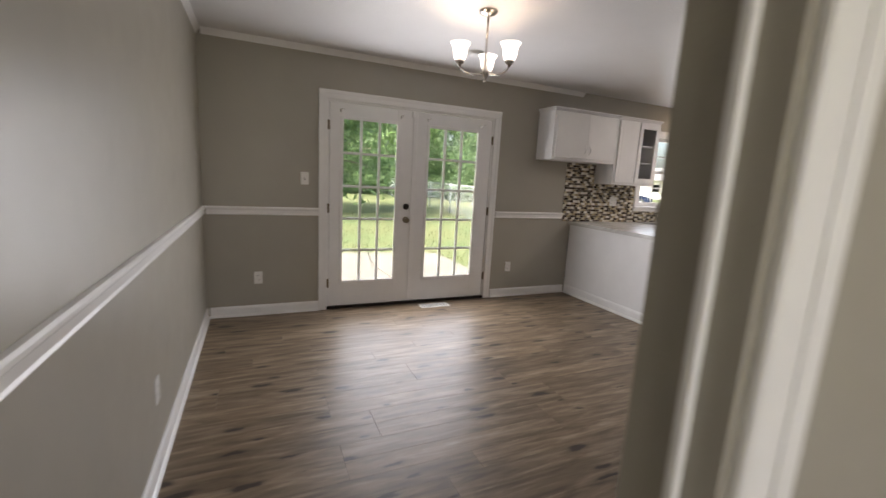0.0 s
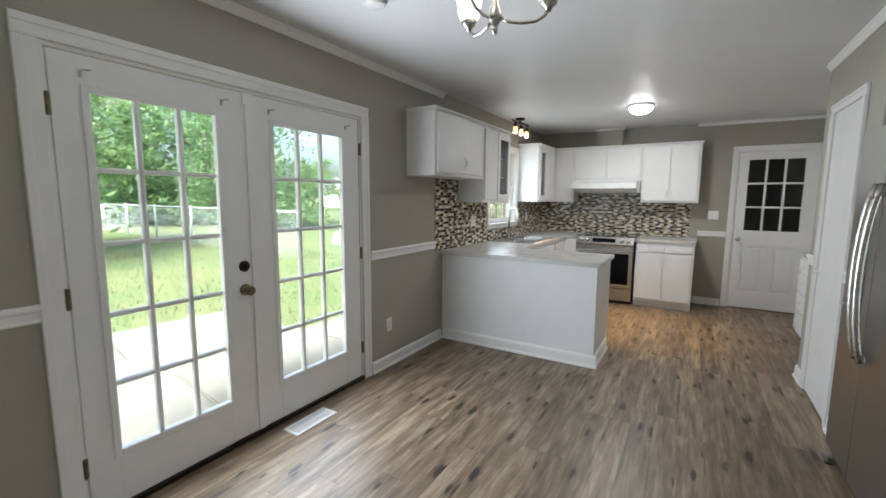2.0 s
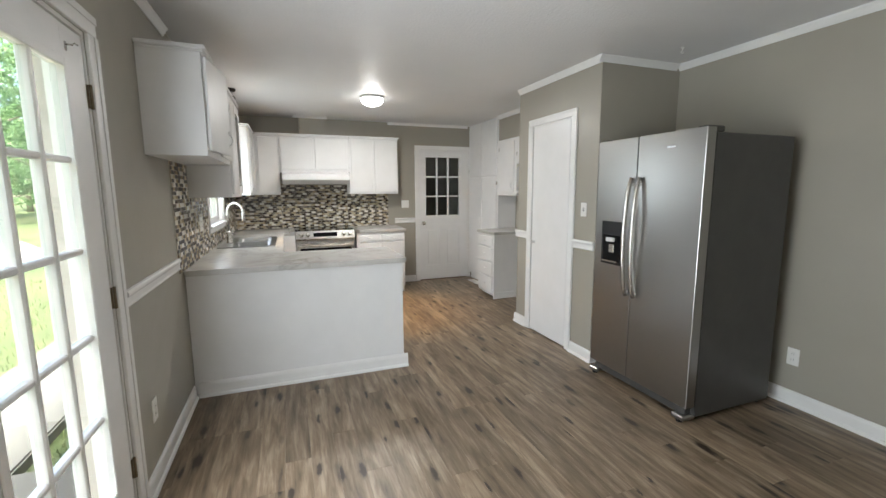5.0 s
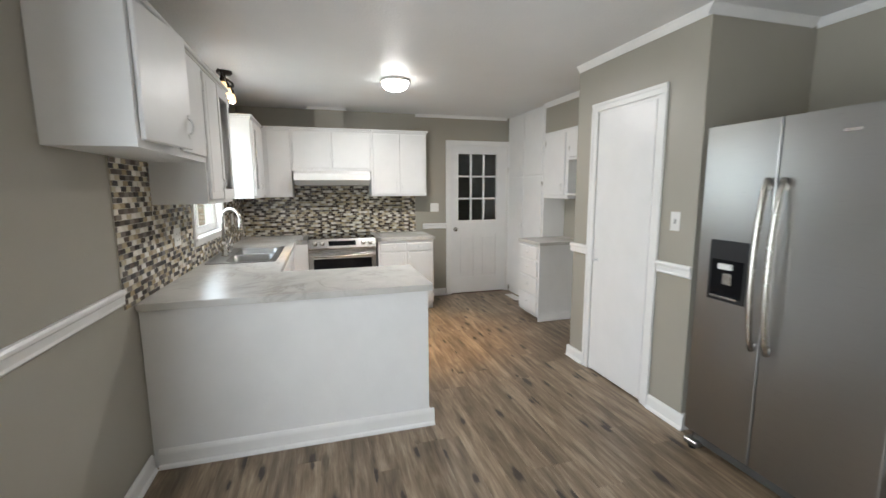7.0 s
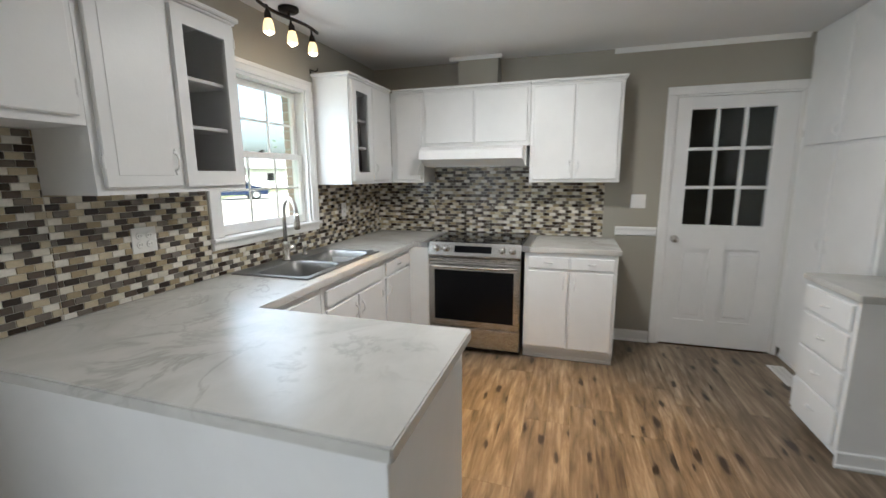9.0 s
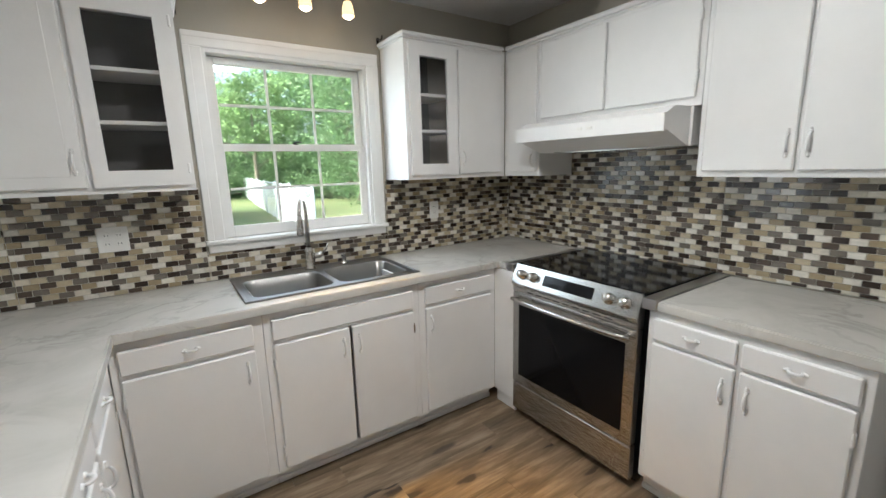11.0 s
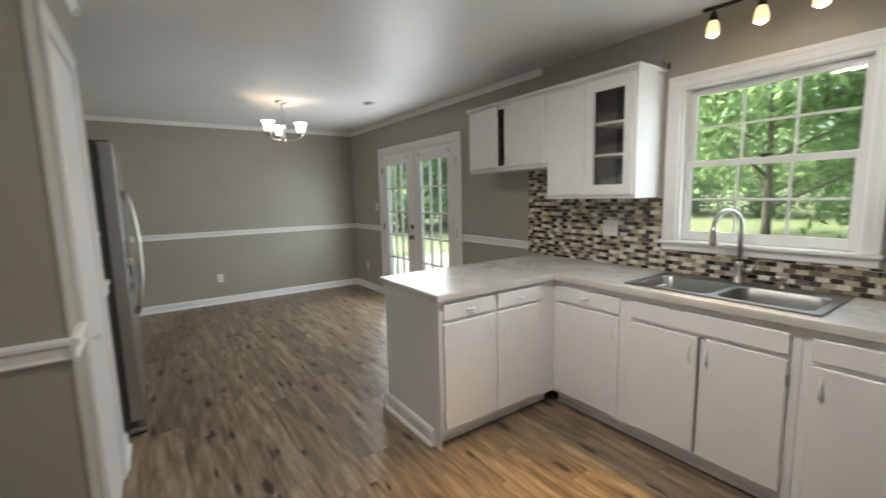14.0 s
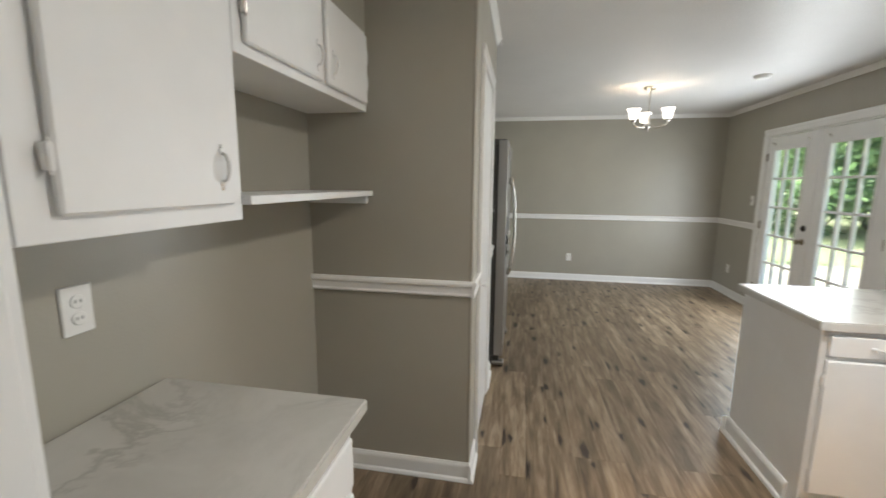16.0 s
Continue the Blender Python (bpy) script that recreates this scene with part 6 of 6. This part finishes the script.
bm = prism(bmesh.new(), [(-2.3, 0.35), (2.3, 0.35), (2.35, 0.75), (1.5, 0.95), (-2.2, 1.0), (-2.35, 0.7)], 1, -0.88, 0.88)
body = car_part("body", bm, M_CARPAINT, car)
bm = prism(bmesh.new(), [(-2.1, 0.98), (1.35, 0.95), (0.55, 1.55), (-1.85, 1.6)], 1, -0.78, 0.78)
car_part("cabin", bm, M_CARPAINT, car)
for s in (-1, 1):
    bm = prism(bmesh.new(), [(-1.95, 1.05), (1.05, 1.03), (0.5, 1.48), (-1.8, 1.52)], 1, s * 0.785, s * 0.80)
    car_part("side_window", bm, M_BGLASS, car)
    for wx in (-1.4, 1.45):
        w = car_part("wheel", lathe(bmesh.new(), (wx, s * 0.80, 0.34), [(0.2, -0.1), (0.33, -0.1), (0.345, 0), (0.33, 0.1), (0.2, 0.1)], 18, (0, 1, 0)), M_TYRE, car, True)
        car_part("rim", lathe(bmesh.new(), (wx, s * 0.80, 0.34), [(0.0001, s * 0.08), (0.2, s * 0.09)], 14, (0, 1, 0)), M_GALV, w)

ho = thing("house", (56, 49, GZ), "pale sided house with grey shingle roof", "house")


def house_part(name, bm, material, parent=None):
    bmesh.ops.transform(bm, matrix=Matrix.Translation((56, 49, GZ)) @ Matrix.Rotation(radians(-38), 4, 'Z'), verts=bm.verts)
    return part(name, bm, material, parent or ho)


house_part("wall", B(-9, 9, -4, 4, 0, 2.8), M_SIDING)
house_part("roof", prism(bmesh.new(), [(-4.6, 2.75), (4.6, 2.75), (0, 4.8)], 0, -9.5, 9.5), M_SHINGLE)
for k in range(4):
    w = house_part("window", B(-7 + k * 4, -5.8 + k * 4, -4.06, -3.99, 0.95, 2.2), M_TRIM)
    house_part("pane", B(-6.93 + k * 4, -5.87 + k * 4, -4.08, -4.065, 1.02, 2.13), M_BGLASS, w)

# ---- floor planks ----
PL, PW = 1.22, 0.1325


def plank_mesh(length, width):
    bm = box(bmesh.new(), 0, length - 0.0006, 0, width - 0.0006, -0.012, 0.0, 0.0006)
    me = bpy.data.meshes.new("plank")
    bm.to_mesh(me)
    bm.free()
    me.materials.append(M_PLANK)
    return me


PLANKS = {}
rng = random.Random(4)
row = 0
y = -1.6
fo = ORIGIN[floor_ob]
while y < YN - 0.01:
    w = min(PW, YN - y)
    x_end = XE if y + w > HY else 2.3
    x = XW - rng.choice((0.0, 0.21, 0.43, 0.62, 0.84, 1.03))
    while x < x_end - 0.002:
        a, b = max(x, XW), min(x + PL, x_end)
        if b - a > 0.005:
            key = (round(b - a, 3), round(w, 3))
            if key not in PLANKS:
                PLANKS[key] = plank_mesh(*key)
            ob = new("plank", PLANKS[key])
            ob.parent = floor_ob
            ob.location = Vector((a, y, 0)) - fo
        x += PL
    y += PW
    row += 1

# ---- mosaic backsplash ----
TW, THH, GR = 0.0545, 0.0268, 0.0026


def splash(side, name, zones, label, near):
    """Grout bed with running-bond tiles over the zones (u0, u1, z0, z1); those with u in near are separate pieces."""
    bm = bmesh.new()
    for u0, u1, z0, z1 in zones:
        side.box(bm, u0, u1, 0.0005, 0.005, z0, z1)
    bed = solid(name, bm, M_GROUT, label, "backsplash", kind="structure")
    org = ORIGIN[bed]
    sizes = {}
    rest = [bmesh.new() for c in TILE_COLOURS]
    shares = [share for c, share in TILE_COLOURS]
    pick = random.Random(len(zones) + 12)
    laid = {}
    made = 0
    for u0, u1, z0, z1 in zones:
        r0 = math.floor(z0 / THH)
        for r in range(r0, math.ceil(z1 / THH)):
            za, zb = max(r * THH, z0), min((r + 1) * THH, z1)
            if zb - za < 0.006:
                continue
            off = (r % 2) * TW / 2
            for k in range(math.floor((u0 - off) / TW), math.ceil((u1 - off) / TW) + 1):
                a, b = max(k * TW + off, u0), min((k + 1) * TW + off, u1)
                if b - a < 0.006:
                    continue
                beside = {laid.get((r, k - 1)), laid.get((r - 1, k)), laid.get((r - 1, k - 1 + 2 * (r % 2)))}
                hue = pick.choices(range(len(shares)), shares)[0]
                while hue in beside or (hue > 4 and hue - 1 in beside):
                    hue = pick.choices(range(len(shares)), shares)[0]
                laid[r, k] = hue
                if near[0] <= a < near[1] and made < 300:
                    made += 1
                    key = (round(b - a, 3), round(zb - za, 3), hue)
                    if key not in sizes:
                        t = bmesh.new()
                        p0, p1 = side.at(0, 0.004, 0) - side.at(0, 0, 0), side.at(key[0] - GR, 0.0085, key[1] - GR) - side.at(0, 0, 0)
                        box(t, p0.x, p1.x, p0.y, p1.y, p0.z, p1.z, 0.001)
                        me = bpy.data.meshes.new("tile")
                        t.to_mesh(me)
                        t.free()
                        me.materials.append(M_TILES[hue])
                        sizes[key] = me
                    ob = new("tile", sizes[key])
                    ob.parent = bed
                    ob.location = side.at(a + GR / 2, 0, za + GR / 2) - org
                else:
                    side.box(rest[hue], a + GR / 2, b - GR / 2, 0.004, 0.0085, za + GR / 2, zb - GR / 2, 0.001)
    for hue, bm in enumerate(rest):
        o = part("tile_field", bm, M_TILES[hue], bed, "small glossy mosaic tiles of one colour")
        o["kind"] = "stuff"


splash(N_WALL, "backsplash_north", [(3.472, 3.931, 0.916, 1.636), (3.931, 4.6535, 0.916, 1.40), (4.6535, 5.6875, 0.916, 1.060), (5.6875, XE - 0.009, 0.916, 1.40)],
       "brick-pattern mosaic tile backsplash under the window", (3.4, 4.25))
splash(E_WALL, "backsplash_east", [(2.028, 2.642, 0.922, 1.40), (2.642, 3.558, 0.922, 1.575), (3.558, YN - 0.010, 0.922, 1.40)],
       "brick-pattern mosaic tile backsplash behind the range", (2.6, 3.15))
